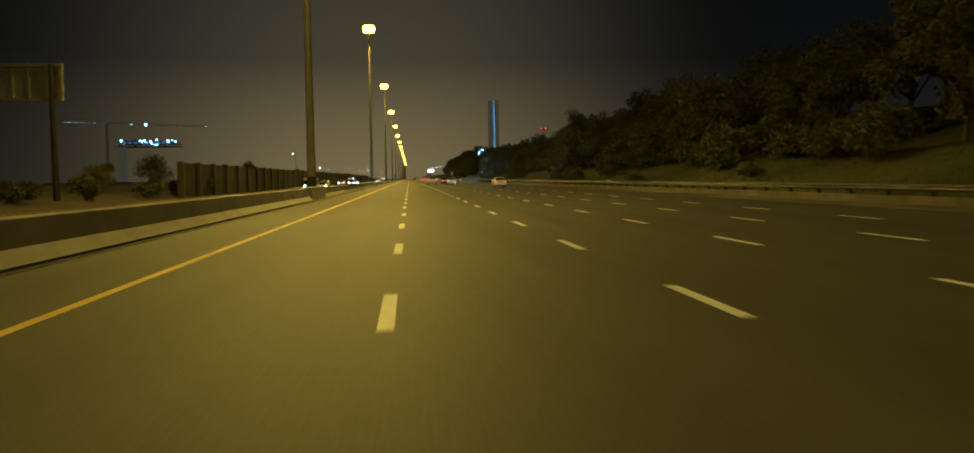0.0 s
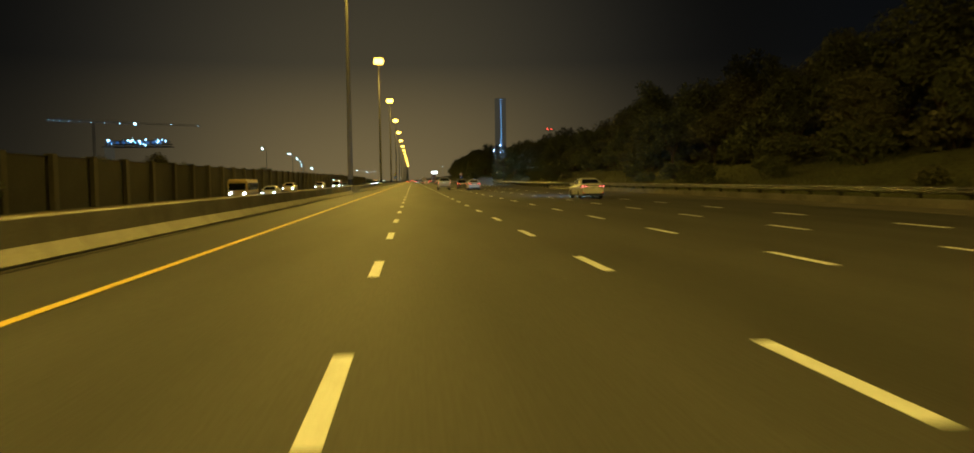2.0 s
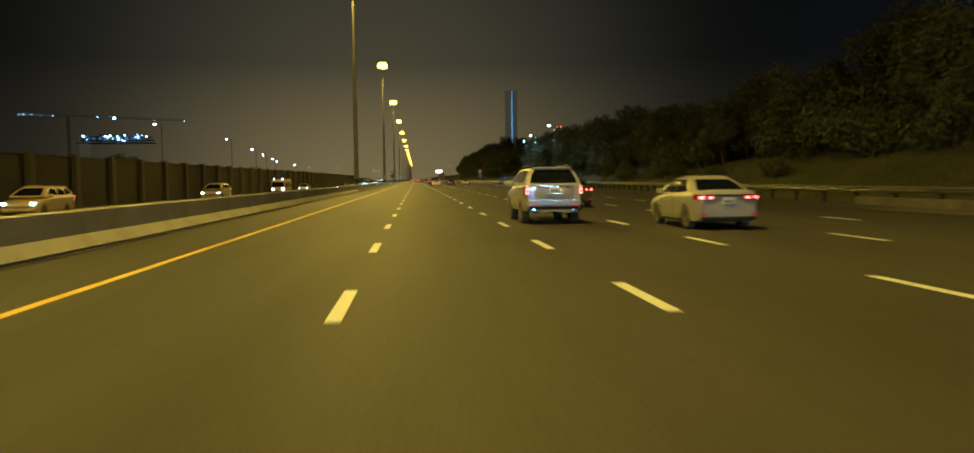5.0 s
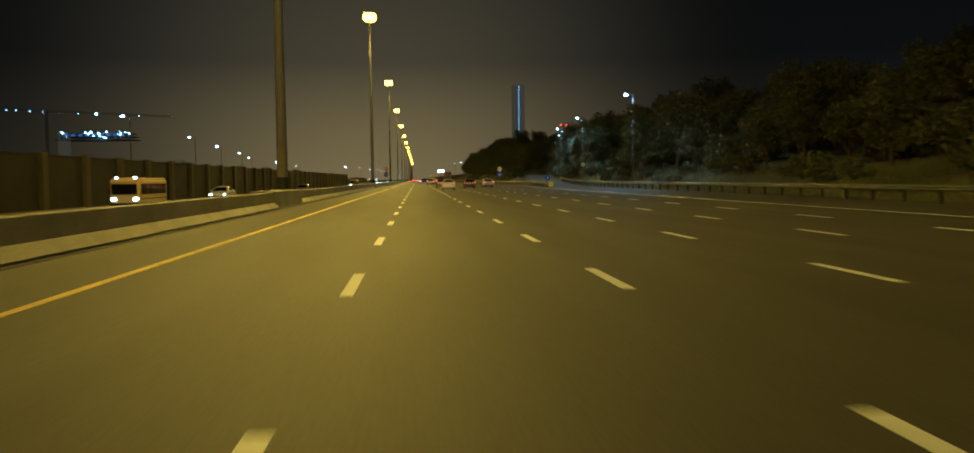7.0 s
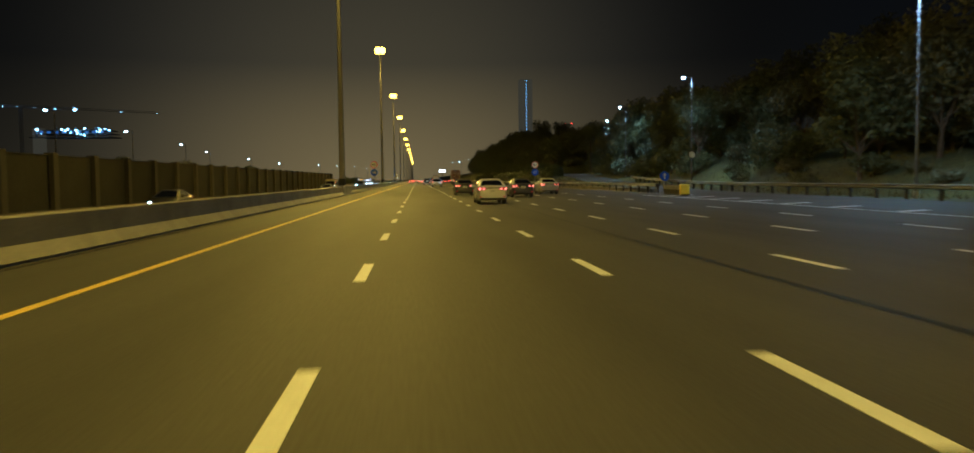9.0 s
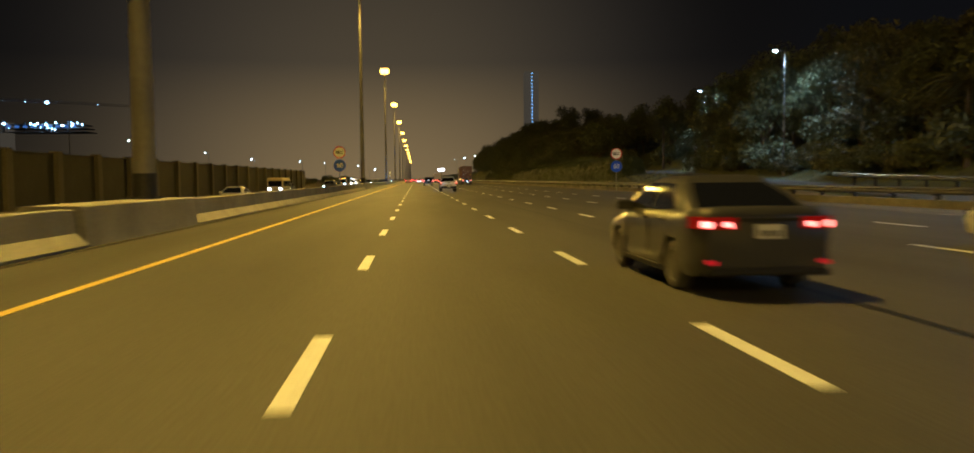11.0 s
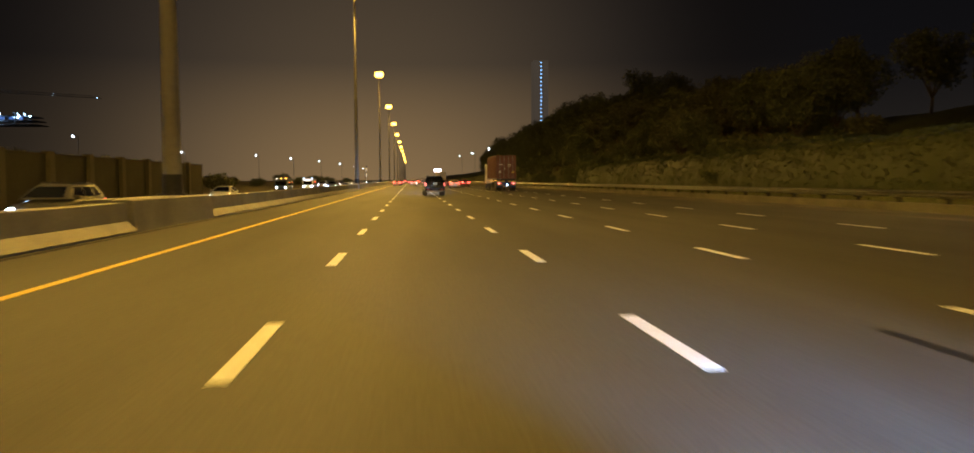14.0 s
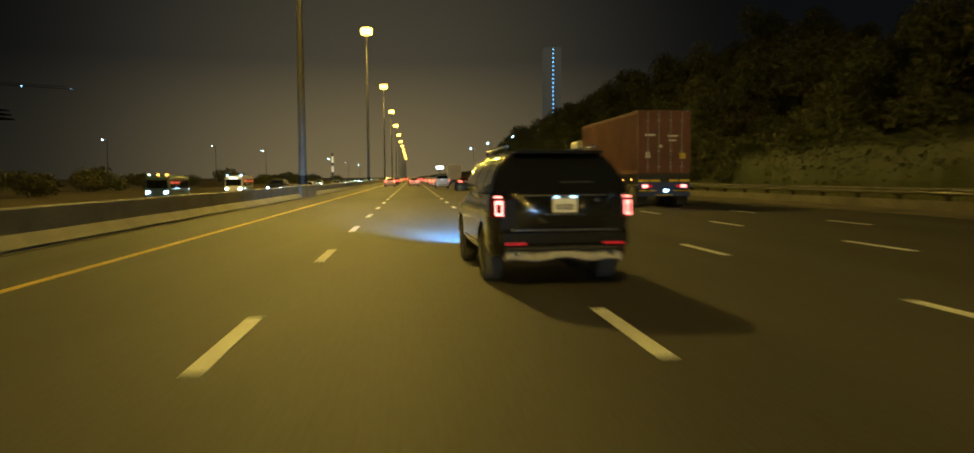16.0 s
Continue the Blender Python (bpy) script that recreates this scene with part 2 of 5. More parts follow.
def ground_z(x, y):
    if x < -29:
        h = 1.2 * smooth_step((-x - 29) / 30) + 0.8 * noise.noise((x * 0.03, y * 0.03, 3.0)) * smooth_step((-x - 29) / 12)
        return h * (1 - smooth_step((-x - 300) / 300)) - 0.03
    if x < -6.7:
        return -0.03 - 0.47 * smooth_step((x + 29) / 1.4)
    foot = verge_x(y)
    if x < foot:
        return -0.03
    d = x - foot
    far = 1 - smooth_step((x - 140) / 200)
    h = 3.2 * smooth_step(d / 13) + 6.4 * smooth_step((d - 9) / 32)
    h *= 0.92 + 0.22 * noise.noise((x * 0.02, y * 0.012, 7.0))
    h += 0.5 * noise.noise((x * 0.11, y * 0.11, 1.0)) * smooth_step(d / 6)
    h += 6.5 * smooth_step((y - 560) / 60) * (1 - smooth_step((y - 780) / 120)) * smooth_step((d - 6) / 22)
    h *= far
    if 290 < y < 505:
        near = 1 - smooth_step((abs(x - ramp_x(y)) - 4.2) / 6.0)
        blend = near * smooth_step((y - 290) / 40)
        h = h * (1 - blend) + (ramp_z(y) - 0.05) * blend
        low_bank = smooth_step((y - 378) / 14) * (1 - smooth_step((y - 422) / 12))
        h += 0.42 * low_bank * smooth_step(d / 1.4) * (1 - smooth_step((x - ramp_x(y) + 5.2) / 1.8))
    return h - 0.03


def spread(parts):
    out = []
    for a, b, step in parts:
        n = max(1, round((b - a) / step))
        out += [a + (b - a) * i / n for i in range(n)]
    return out + [parts[-1][1]]


xs = spread([(-4000, -600, 850), (-600, -120, 80), (-120, -29, 9), (-29, -27.4, 0.8), (-27.4, -6.75, 10), (-6.75, -6.6, 0.2), (-6.6, 22, 25), (22, 26, 1.0), (26, 75, 2.0), (75, 150, 8), (150, 400, 50), (400, 4000, 900)])
ys = spread([(-1500, -150, 450), (-150, -20, 26), (-20, 640, 4.0), (640, 1000, 18), (1000, 1600, 100), (1600, 4900, 825)])
verts = [(x, y, ground_z(x, y)) for y in ys for x in xs]
nx = len(xs)
faces = [(j * nx + i, j * nx + i + 1, (j + 1) * nx + i + 1, (j + 1) * nx + i) for j in range(len(ys) - 1) for i in range(nx - 1)]
me = bpy.data.meshes.new("ground")
me.from_pydata(verts, [], faces)
me.materials.append(SOIL)
me.materials.append(GRASS)
me.polygons.foreach_set("material_index", [1 if 24 < xs[k % (nx - 1)] < 150 else 0 for k in range(len(faces))])
me.polygons.foreach_set("use_smooth", [True] * len(faces))
ground = tagged(new("ground", me), "sandy ground with a grassy embankment beside the road", "ground", kind="structure")

ROAD_START, ROAD_END = -140.0, 1700.0
LOW = -0.45
bm = bmesh.new()
edge = spread([(ROAD_START, 180, 80), (180, 420, 5), (420, ROAD_END, 80)])
left = [bm.verts.new((-6.32, y, 0.0)) for y in edge]
right = [bm.verts.new((rail_x(y) - 0.25 if y < 338 else max(22.65, 29.8 - (y - 338) * 1.2), y, 0.0)) for y in edge]
for i in range(len(edge) - 1):
    bm.faces.new((left[i], right[i], right[i + 1], left[i + 1]))
road = tagged(new("road", finish("road", bm, ASPHALT)), "dark worn asphalt motorway carriageway with five lanes", "road", kind="structure")
far_road = tagged(new("road_opposite", finish("road_opposite", a_box(-25.6, -7.2, ROAD_START, ROAD_END, LOW - 0.03, LOW), OLD_ASPHALT)),
                  "asphalt carriageway for oncoming traffic behind the median", "road", kind="structure")
bm = bmesh.new()
ry = spread([(316, 502, 6)])
rl = [bm.verts.new((ramp_x(y) - 3.1, y, ramp_z(y) + 0.012)) for y in ry]
rr = [bm.verts.new((ramp_x(y) + 3.4, y, ramp_z(y) + 0.012)) for y in ry]
for i in range(len(ry) - 1):
    bm.faces.new((rl[i], rr[i], rr[i + 1], rl[i + 1]))
ramp = tagged(new("ramp_road", finish("ramp_road", bm, OLD_ASPHALT)), "grey asphalt exit ramp climbing away from the motorway", "road", kind="structure")

for a, b in ((-60, 186), (354, 900)):
    tagged(new("shoulder", finish("shoulder", a_box(19.75, 22.66, a, b, -0.02, 0.006), DUSTY_SHOULDER)), "pale dusty hard shoulder beside the guard rail", "road shoulder", kind="structure")
# edge lines
part("edge_line", a_box(-3.79, -3.63, ROAD_START, ROAD_END, 0.0, 0.006), YELLOW_LINE, road, "continuous yellow edge line")
part("edge_line", a_box(19.14, 19.30, 236, 340, 0.0, 0.006), WHITE_LINE, road, "continuous white line beside the exit")

# lane dashes: 2.4 metres of paint about every eight, fitted to the camera's view
DASH_STEP, DASH_LENGTH = 7.979, 2.4
dash_mesh = finish("lane_dash", a_box(-0.085, 0.085, -DASH_LENGTH, 0, 0.0, 0.006), WHITE_LINE)
rest = bmesh.new()
for x, phase in ((0.0, 2.16), (3.65, 2.26), (7.37, 2.3), (11.12, 2.55), (14.9, 2.3)):
    k = -18
    while phase + k * DASH_STEP < 1500:
        y = phase + k * DASH_STEP
        if -10 < y < (560 if x < 14 else 300):
            part("lane_dash", dash_mesh, None, road, at=pose(x + random.uniform(-0.015, 0.015), y + random.uniform(-0.06, 0.06), 0.0))
        else:
            box(rest, x - 0.085, x + 0.085, y - DASH_LENGTH, y, 0.0, 0.006)
        k += 1
far_dashes = part("lane_dashes_far", rest, WHITE_LINE, road)
far_dashes["kind"] = "stuff"
rest = bmesh.new()
for x in (-13.4, -17.1, -20.8):
    for k in range(0, 90):
        box(rest, x - 0.08, x + 0.08, k * 8.0, k * 8.0 + 2.6, LOW, LOW + 0.005)
tagged(part("lane_dashes_opposite", rest, WHITE_LINE, far_road), kind="stuff")
part("edge_line", a_box(-9.15, -9.0, ROAD_START, ROAD_END, LOW, LOW + 0.005), YELLOW_LINE, far_road, "continuous yellow edge line")
part("edge_line", a_box(-24.6, -24.45, ROAD_START, ROAD_END, LOW, LOW + 0.005), YELLOW_LINE, far_road, "continuous yellow edge line")
for i in range(16):
    y = 258.5 + 5.15 * i
    w = min(1.6 + max(0.0, y - 285) * 0.028, rail_x(y) - 7.2 - 19.5)
    bm = bmesh.new()
    q = [(19.5, y), (19.5 + w, y + 0.55 * w), (19.5 + w, y + 0.55 * w + 0.55), (19.5, y + 0.55)]
    lo = [bm.verts.new((a, b, 0.0)) for a, b in q]
    hi = [bm.verts.new((a, b, 0.006)) for a, b in q]
    bm.faces.new(hi)
    for j in range(4):
        bm.faces.new((lo[j], lo[(j + 1) % 4], hi[(j + 1) % 4], hi[j]))
    part("hatch_bar", bm, WHITE_LINE, road, "white hatch bar of the exit gore" if i == 0 else "")
# tar seams along the lanes
for x, y0, y1 in ((5.85, 248, 440),):
    bm = bmesh.new()
    pts = [(x + 0.25 * noise.noise((y * 0.05, x, 0.0)), y) for y in spread([(y0, y1, 1.0)])]
    row = [(bm.verts.new((a - 0.075, b, 0.004)), bm.verts.new((a + 0.075, b, 0.004))) for a, b in pts]
    for p0, p1 in zip(row, row[1:]):
        bm.faces.new((p0[0], p0[1], p1[1], p1[0]))
    part("tar_seam", bm, TAR, road, "dark tar-sealed seam")

# ---- median barrier ----
BARRIER = [(0.0, 0.0), (0.0, 0.07), (-0.25, 0.335), (-0.30, 0.84), (-0.33, 0.87), (-0.61, 0.87), (-0.64, 0.84), (-0.72, 0.10), (-0.94, -0.30), (-0.94, -0.52)]
mast_ys = [MAST_FIRST + k * MAST_STEP for k in range(-2, 17)]
median = thing("median_barrier", "long grey concrete median barrier with a sloping foot, dusty and stained", "barrier", kind="structure")
section = finish("barrier_section", sweep(bmesh.new(), BARRIER, [(0, 0.006, 0), (0, 5.994, 0)]), CONCRETE)
stretches = []
prev = ROAD_START
for y in mast_ys:
    stretches.append((prev, y - 6.4))
    prev = y + 2.7
stretches.append((prev, ROAD_END))
for a, b in stretches:
    if b > 760 or a < -60:
        part("barrier_run", sweep(bmesh.new(), BARRIER, [(-6.32, a, 0), (-6.32, b, 0)]), CONCRETE, median)
        continue
    n = round((b - a) / 6.0)
    for i in range(n):
        at = pose(-6.32, a + i * (b - a) / n, 0) @ Matrix.Diagonal((1, (b - a) / n / 6.0, 1, 1))
        part("barrier_section", section, None, median, at=at)
part("gutter", a_box(-6.316, -6.12, ROAD_START, ROAD_END, 0.0, 0.012), KERB, median, "dark gutter strip at the barrier foot")
block = None
for y in mast_ys:
    bm = bmesh.new()
    prof = [(-6.34, 0), (-6.36, 0.1), (-6.46, 0.90), (-6.49, 0.93), (-7.81, 0.93), (-7.84, 0.90), (-7.94, -0.3), (-7.96, -0.52)]
    if block is None:
        block = finish("mast_block", sweep(bm, prof, [(0, -6.36, 0), (0, 2.66, 0)]), CONCRETE)
    else:
        bm.free()
    part("mast_block", block, None, median, "upright concrete block round the foot of a lighting mast" if y < 0 else "", at=pose(0, y, 0))

# ---- lighting masts ----
mast = thing("lighting_mast", "tall tapered steel lighting mast with a ring of lit sodium lamps", "street lamp", pose(MAST_X, mast_ys[0], 0.95), "median lighting masts")
part("shaft", a_tube((0, 0, 0.5), (0, 0, MAST_Z - 0.9), 0.33, 0.13, 16), MAST_STEEL, mast, smooth=True)
bm = a_tube((0, 0, 0.0), (0, 0, 0.06), 0.52, 0.52, 16)
tube(bm, (0, 0, 0.06), (0, 0, 0.75), 0.36, 0.345, 16)
part("base", bm, DARK_STEEL, mast, "dark base flange")
bm = bmesh.new()
for i in range(16):
    a0, a1 = math.tau * i / 16, math.tau * (i + 1) / 16
    tube(bm, (0.78 * math.cos(a0), 0.78 * math.sin(a0), MAST_Z - 1.0), (0.78 * math.cos(a1), 0.78 * math.sin(a1), MAST_Z - 1.0), 0.05, 0.05, 6)
for i in range(4):
    a0 = math.tau * i / 4
    tube(bm, (0, 0, MAST_Z - 1.0), (0.78 * math.cos(a0), 0.78 * math.sin(a0), MAST_Z - 1.0), 0.04, 0.04, 6)
part("ring", bm, MAST_STEEL, mast)
for i in range(8):
    a0 = math.tau * (i + 0.5) / 8
    c, s = math.cos(a0), math.sin(a0)
    head = part("lamp_head", a_box(-0.26, 0.26, -0.2, 0.2, -0.06, 0.12, 0.03), MAST_STEEL, mast, at=pose(0.82 * c, 0.82 * s, MAST_Z - 0.98, 0, 0, math.degrees(a0)))
    # lens enlarged and stretched upright to take in the lamp's glare
    bm = bmesh.new()
    bmesh.ops.create_uvsphere(bm, u_segments=12, v_segments=8, radius=0.46)
    bmesh.ops.scale(bm, vec=(1.0, 0.95, 1.6), verts=bm.verts)
    part("lens", bm, SODIUM_GLOW, head, "glowing yellow lens swollen to the size of its glare", at=pose(0, 0, -0.10), smooth=True)
for y in mast_ys[1:]:
    copy_thing(mast, pose(MAST_X, y, 0.95))

# ---- guard rails ----
W_BEAM = [(0.0, -0.155)]
for k in range(25):
    z = -0.15 + 0.30 * k / 24
    W_BEAM.append((-0.048 + 0.036 * math.cos(z / 0.155 * math.tau), z))
W_BEAM += [(0.0, 0.155), (0.012, 0.155), (0.004, 0.10), (0.004, -0.10), (0.012, -0.155)]


RAIL_STEEL = material("dusty_rail_steel", (0.20, 0.195, 0.185), 0.40, 0.8, grain=0.12, grain_scale=9, blotch=0.2, blotch_scale=1.2)
POST_STEEL = material("dark_post_steel", (0.045, 0.042, 0.037), 0.8, 0.1, grain=0.15, grain_scale=9, blotch=0.2, blotch_scale=1.2)


def guard_rail(label, line, y0, y1, step=3.33, whole=True):
    rail = thing("guard_rail", label, "guard rail")
    n = round((y1 - y0) / step)
    post = None
    for i in range(n):
        ya, yb = y0 + (y1 - y0) * i / n, y0 + (y1 - y0) * (i + 1) / n
        (xa, za), (xb, zb) = line(ya), line(yb)
        if whole:
            part("rail_beam", sweep(bmesh.new(), W_BEAM, [(xa, ya, za + 0.75), (xb, yb + 0.15, zb + 0.75)]), RAIL_STEEL, rail, smooth=True)
            bm = bmesh.new()
            box(bm, 0.10, 0.26, -0.09, 0.09, -0.3, 0.84, 0.01)
            box(bm, 0.0, 0.10, -0.16, 0.16, 0.54, 0.84, 0.01)
            post = post or finish("post", bm, POST_STEEL)
            part("post", post, None, rail, at=pose(xa, ya, za))
    if not whole:
        part("rail_beam", sweep(bmesh.new(), W_BEAM, [(*line(y0 + (y1 - y0) * i / n)[:1], y0 + (y1 - y0) * i / n, line(y0 + (y1 - y0) * i / n)[1] + 0.72) for i in range(n + 1)]), RAIL_STEEL, rail)
    return rail


guard_rail("galvanised steel guard rail along the shoulder and exit ramp", lambda y: (rail_x(y), ramp_z(y) if y > 330 else 0.0), -30, 400)
guard_rail("galvanised steel guard rail on posts beside the grass slope", lambda y: (22.9 - 0.5 * (1 - smooth_step((y - 346) / 30)), 0.0), 347, 700)
guard_rail("distant galvanised guard rail along the shoulder", lambda y: (22.9, 0.0), 700, 1500, 40, False)
plinth = thing("kerb_plinth", "low dusty concrete kerb below the guard rail", "kerb", kind="structure")
for a, b, f in ((-30, 190, 0), (350, 800, 0)):
    for i in range(int((b - a) / 10)):
        part("kerb_stone", a_box(22.94, 23.36, a + i * 10 + 0.01, a + i * 10 + 9.99, -0.1, 0.36, 0.03), DUSTY_CONCRETE, plinth)

# ---- gore: crash cushion and signs ----
YELLOW_PLASTIC = material("yellow_plastic", (0.88, 0.66, 0.03), 0.5, grain=0.1, grain_scale=9, blotch=0.15, blotch_scale=2)
BLACK_RUBBER = material("black_rubber", (0.02, 0.02, 0.02), 0.7, grain=0.2, grain_scale=12, blotch=0.1)
SIGN_BLUE = material("sign_blue", (0.010, 0.085, 0.72), 0.4, grain=0.04, grain_scale=6, blotch=0.06)
SIGN_WHITE = material("sign_white", (0.82, 0.82, 0.80), 0.4, grain=0.04, grain_scale=6, blotch=0.05)
SIGN_RED = material("sign_red", (0.62, 0.03, 0.025), 0.4, grain=0.04, grain_scale=6, blotch=0.05)
SIGN_BLACK = material("sign_black", (0.015, 0.015, 0.015), 0.5)


def disc(r, y, n=40, r_in=0.0):
    """A round plate in the plane across the road, with its face towards -y."""
    bm = bmesh.new()
    if r_in:
        rings = []
        for rr, yy in ((r_in, y), (r, y), (r, y + 0.012), (r_in, y + 0.012)):
            rings.append([bm.verts.new((rr * math.cos(math.tau * i / n), yy, rr * math.sin(math.tau * i / n))) for i in range(n)])
        for a in range(4):
            p0, p1 = rings[a], rings[(a + 1) % 4]
            for i in range(n):
                bm.faces.new((p0[i], p0[(i + 1) % n], p1[(i + 1) % n], p1[i]))
    else:
        tube(bm, (0, y, 0), (0, y + 0.012, 0), r, r, n)
    return bm


def lettering(name, text, size, mat, parent, at, extrude=0.003):
    cu = bpy.data.curves.new(name, "FONT")
    cu.body, cu.size, cu.extrude, cu.align_x, cu.align_y = text, size, extrude, "CENTER", "CENTER"
    tmp = bpy.data.objects.new(name, cu)
    scene.collection.objects.link(tmp)
    me2 = bpy.data.meshes.new_from_object(tmp.evaluated_get(bpy.context.evaluated_depsgraph_get()))
    bpy.data.objects.remove(tmp)
    me2.materials.clear()
    me2.materials.append(mat)
    return part(name, me2, None, parent, at=at)


def speed_signs(at, label):
    s = thing("speed_sign", label, "road sign", at, "speed signs")
    part("post", a_tube((0, 0.06, -0.3), (0, 0.06, 4.9), 0.045, 0.045, 10), STEEL, s)
    top = part("limit_plate", disc(0.62, 0.0), SIGN_WHITE, s, "round white plate with a red rim", at=pose(0, 0, 4.28))
    part("rim", disc(0.62, -0.006, r_in=0.52), SIGN_RED, top)
    for x0, x1, z0, z1 in ((-0.36, -0.28, -0.12, 0.16), (-0.24, -0.02, 0.06, 0.16), (-0.24, 0.02, -0.14, 0.02), (0.06, 0.36, 0.08, 0.14), (0.06, 0.34, -0.12, -0.04), (0.26, 0.32, -0.16, -0.10)):
        part("symbol_bar", a_box(x0, x1, -0.012, -0.004, z0, z1, 0.003), SIGN_BLACK, top)
    low = part("minimum_plate", disc(0.62, 0.0), SIGN_BLUE, s, "round blue plate with white numerals", at=pose(0, 0, 2.92))
    lettering("numerals", "60", 0.66, SIGN_WHITE, low, pose(0, -0.008, 0, 90, 0, 0))
    return s


speed_signs(pose(-6.88, 422.2, 0.6), "round white sign above a blue one on the median").location.z = 0.0
speed_signs(pose(22.55, 423.8, -0.3), "round white sign above a blue one beside the guard rail")
marker = thing("marker_sign", "slim white marker board with dark bands on a post", "road sign", pose(-6.80, 584.0, 0.85))
part("post", a_tube((0, 0.05, 0), (0, 0.05, 3.3), 0.035), STEEL, marker)
for i in range(7):
    part("stripe", a_box(-0.11, 0.11, -0.012, 0.012, 0.9 + i * 0.34, 1.23 + i * 0.34), SIGN_WHITE if i % 3 else SIGN_BLACK, marker)
cushion = thing("crash_cushion", "yellow-nosed steel crash cushion at the exit gore", "crash barrier", pose(21.5, 336.3, 0, 0, 0, -5))
part("nose", a_box(-0.36, 0.36, 0, 0.5, 0.05, 0.88, 0.12), YELLOW_PLASTIC, cushion, "yellow rounded nose")
for i in range(6):
    part("bay", a_box(-0.33, 0.33, 0.55 + i * 0.95, 1.44 + i * 0.95, 0.12, 0.80, 0.04), POST_STEEL, cushion)
    for side in (-1, 1):
        part("side_rail", a_box(side * 0.36 - 0.03, side * 0.36 + 0.03, 0.53 + i * 0.95, 1.50 + i * 0.95, 0.45, 0.76, 0.02), RAIL_STEEL, cushion)
part("skid", a_box(-0.3, 0.3, 0.0, 6.2, 0.0, 0.10, 0.02), BLACK_RUBBER, cushion)
arrow_sign = thing("arrow_sign", "round blue sign with a white arrow behind the crash cushion", "road sign", pose(22.26, 344.0, 0))
part("post", a_tube((0, 0.06, -0.2), (0, 0.06, 1.9), 0.04), STEEL, arrow_sign)
plate = part("arrow_plate", disc(0.42, 0.0), SIGN_BLUE, arrow_sign, at=pose(0, 0, 1.52))
part("arrow", a_box(-0.05, 0.05, -0.012, -0.002, -0.24, 0.10), SIGN_WHITE, plate, "white arrow shaft")
bm = bmesh.new()
lo = [bm.verts.new((x, -0.012, z)) for x, z in ((-0.17, 0.08), (0.17, 0.08), (0.0, 0.28))]
hi = [bm.verts.new((v.co.x, -0.002, v.co.z)) for v in lo]
bm.faces.new(lo)
for k in range(3):
    bm.faces.new((lo[k], lo[(k + 1) % 3], hi[(k + 1) % 3], hi[k]))
part("arrow_head", bm, SIGN_WHITE, plate)

# ---- cool street lamps along the ramp and the side road ----
def street_lamp(at, height, label, group, lit=True):
    s = thing("street_lamp", label, "street lamp", at, group)
    part("pole", a_tube((0, 0, -0.4), (0, 0, height), 0.10, 0.055, 10), LAMP_POLE, s, smooth=True)
    part("arm", a_tube((0, 0, height - 0.06), (-1.0, 0, height + 0.05), 0.035, 0.03, 8), STEEL, s)
    part("foot", a_tube((0, 0, -0.4), (0, 0, 0.5), 0.16, 0.15, 12), STEEL, s)
    head = part("lamp_head", a_box(-1.35, -0.65, -0.15, 0.15, height - 0.01, height + 0.10, 0.03), DARK_STEEL, s)
    bm = bmesh.new()
    bmesh.ops.create_uvsphere(bm, u_segments=12, v_segments=8, radius=0.19)
    bmesh.ops.scale(bm, vec=(1.15, 0.9, 0.8), verts=bm.verts)
    part("lens", bm, COOL_GLOW, head, "glowing blue-white lens", at=pose(-1.0, 0, height - 0.04), smooth=True)
    return s


for x, y, z in COOL_LAMPS:
    g0 = ground_z(x, y)
    street_lamp(pose(x, y, g0), z - g0, "slim steel street lamp with a blue-white light beside the exit ramp", "ramp street lamps")
lamp_sign = thing("round_sign", "small round pale sign strapped to a lamp post", "road sign", pose(33.1, 368.24, 4.05))
part("plate", disc(0.36, 0.0), SIGN_WHITE, lamp_sign)
part("strap", a_box(-0.12, 0.12, 0.013, 0.06, -0.03, 0.03), STEEL, lamp_sign)
for x, y, z in ((23.9, 788.0, 12.0), (26.6, 750.0, 12.0), (29.0, 707.0, 12.0)):
    g0 = ground_z(x, y)
    street_lamp(pose(x, y, g0), z - g0, "far slim street lamp with a blue-white light beside the slope", "far street lamps")
SIDE_LAMPS = [(-38.0, 280.0, 10.6), (-38.1, 328.0, 10.7), (-42.4, 376.8, 10.4), (-46.6, 415.7, 10.2), (-53.0, 470.0, 10.4), (-60.0, 520.0, 10.5), (-64.0, 600.0, 10.5), (-67.0, 687.0, 10.5), (-52.0, 725.0, 10.5),
              (-46.0, 768.0, 10.5), (-40.0, 815.0, 10.5), (-36.0, 880.0, 10.5), (-34.0, 960.0, 10.5), (-34.0, 1060.0, 10.5)]
for x, y, z in SIDE_LAMPS:
    g0 = ground_z(x, y)
    street_lamp(pose(x, y, g0), z - g0, "slim street lamp with a blue-white light on the side road", "side road street lamps")

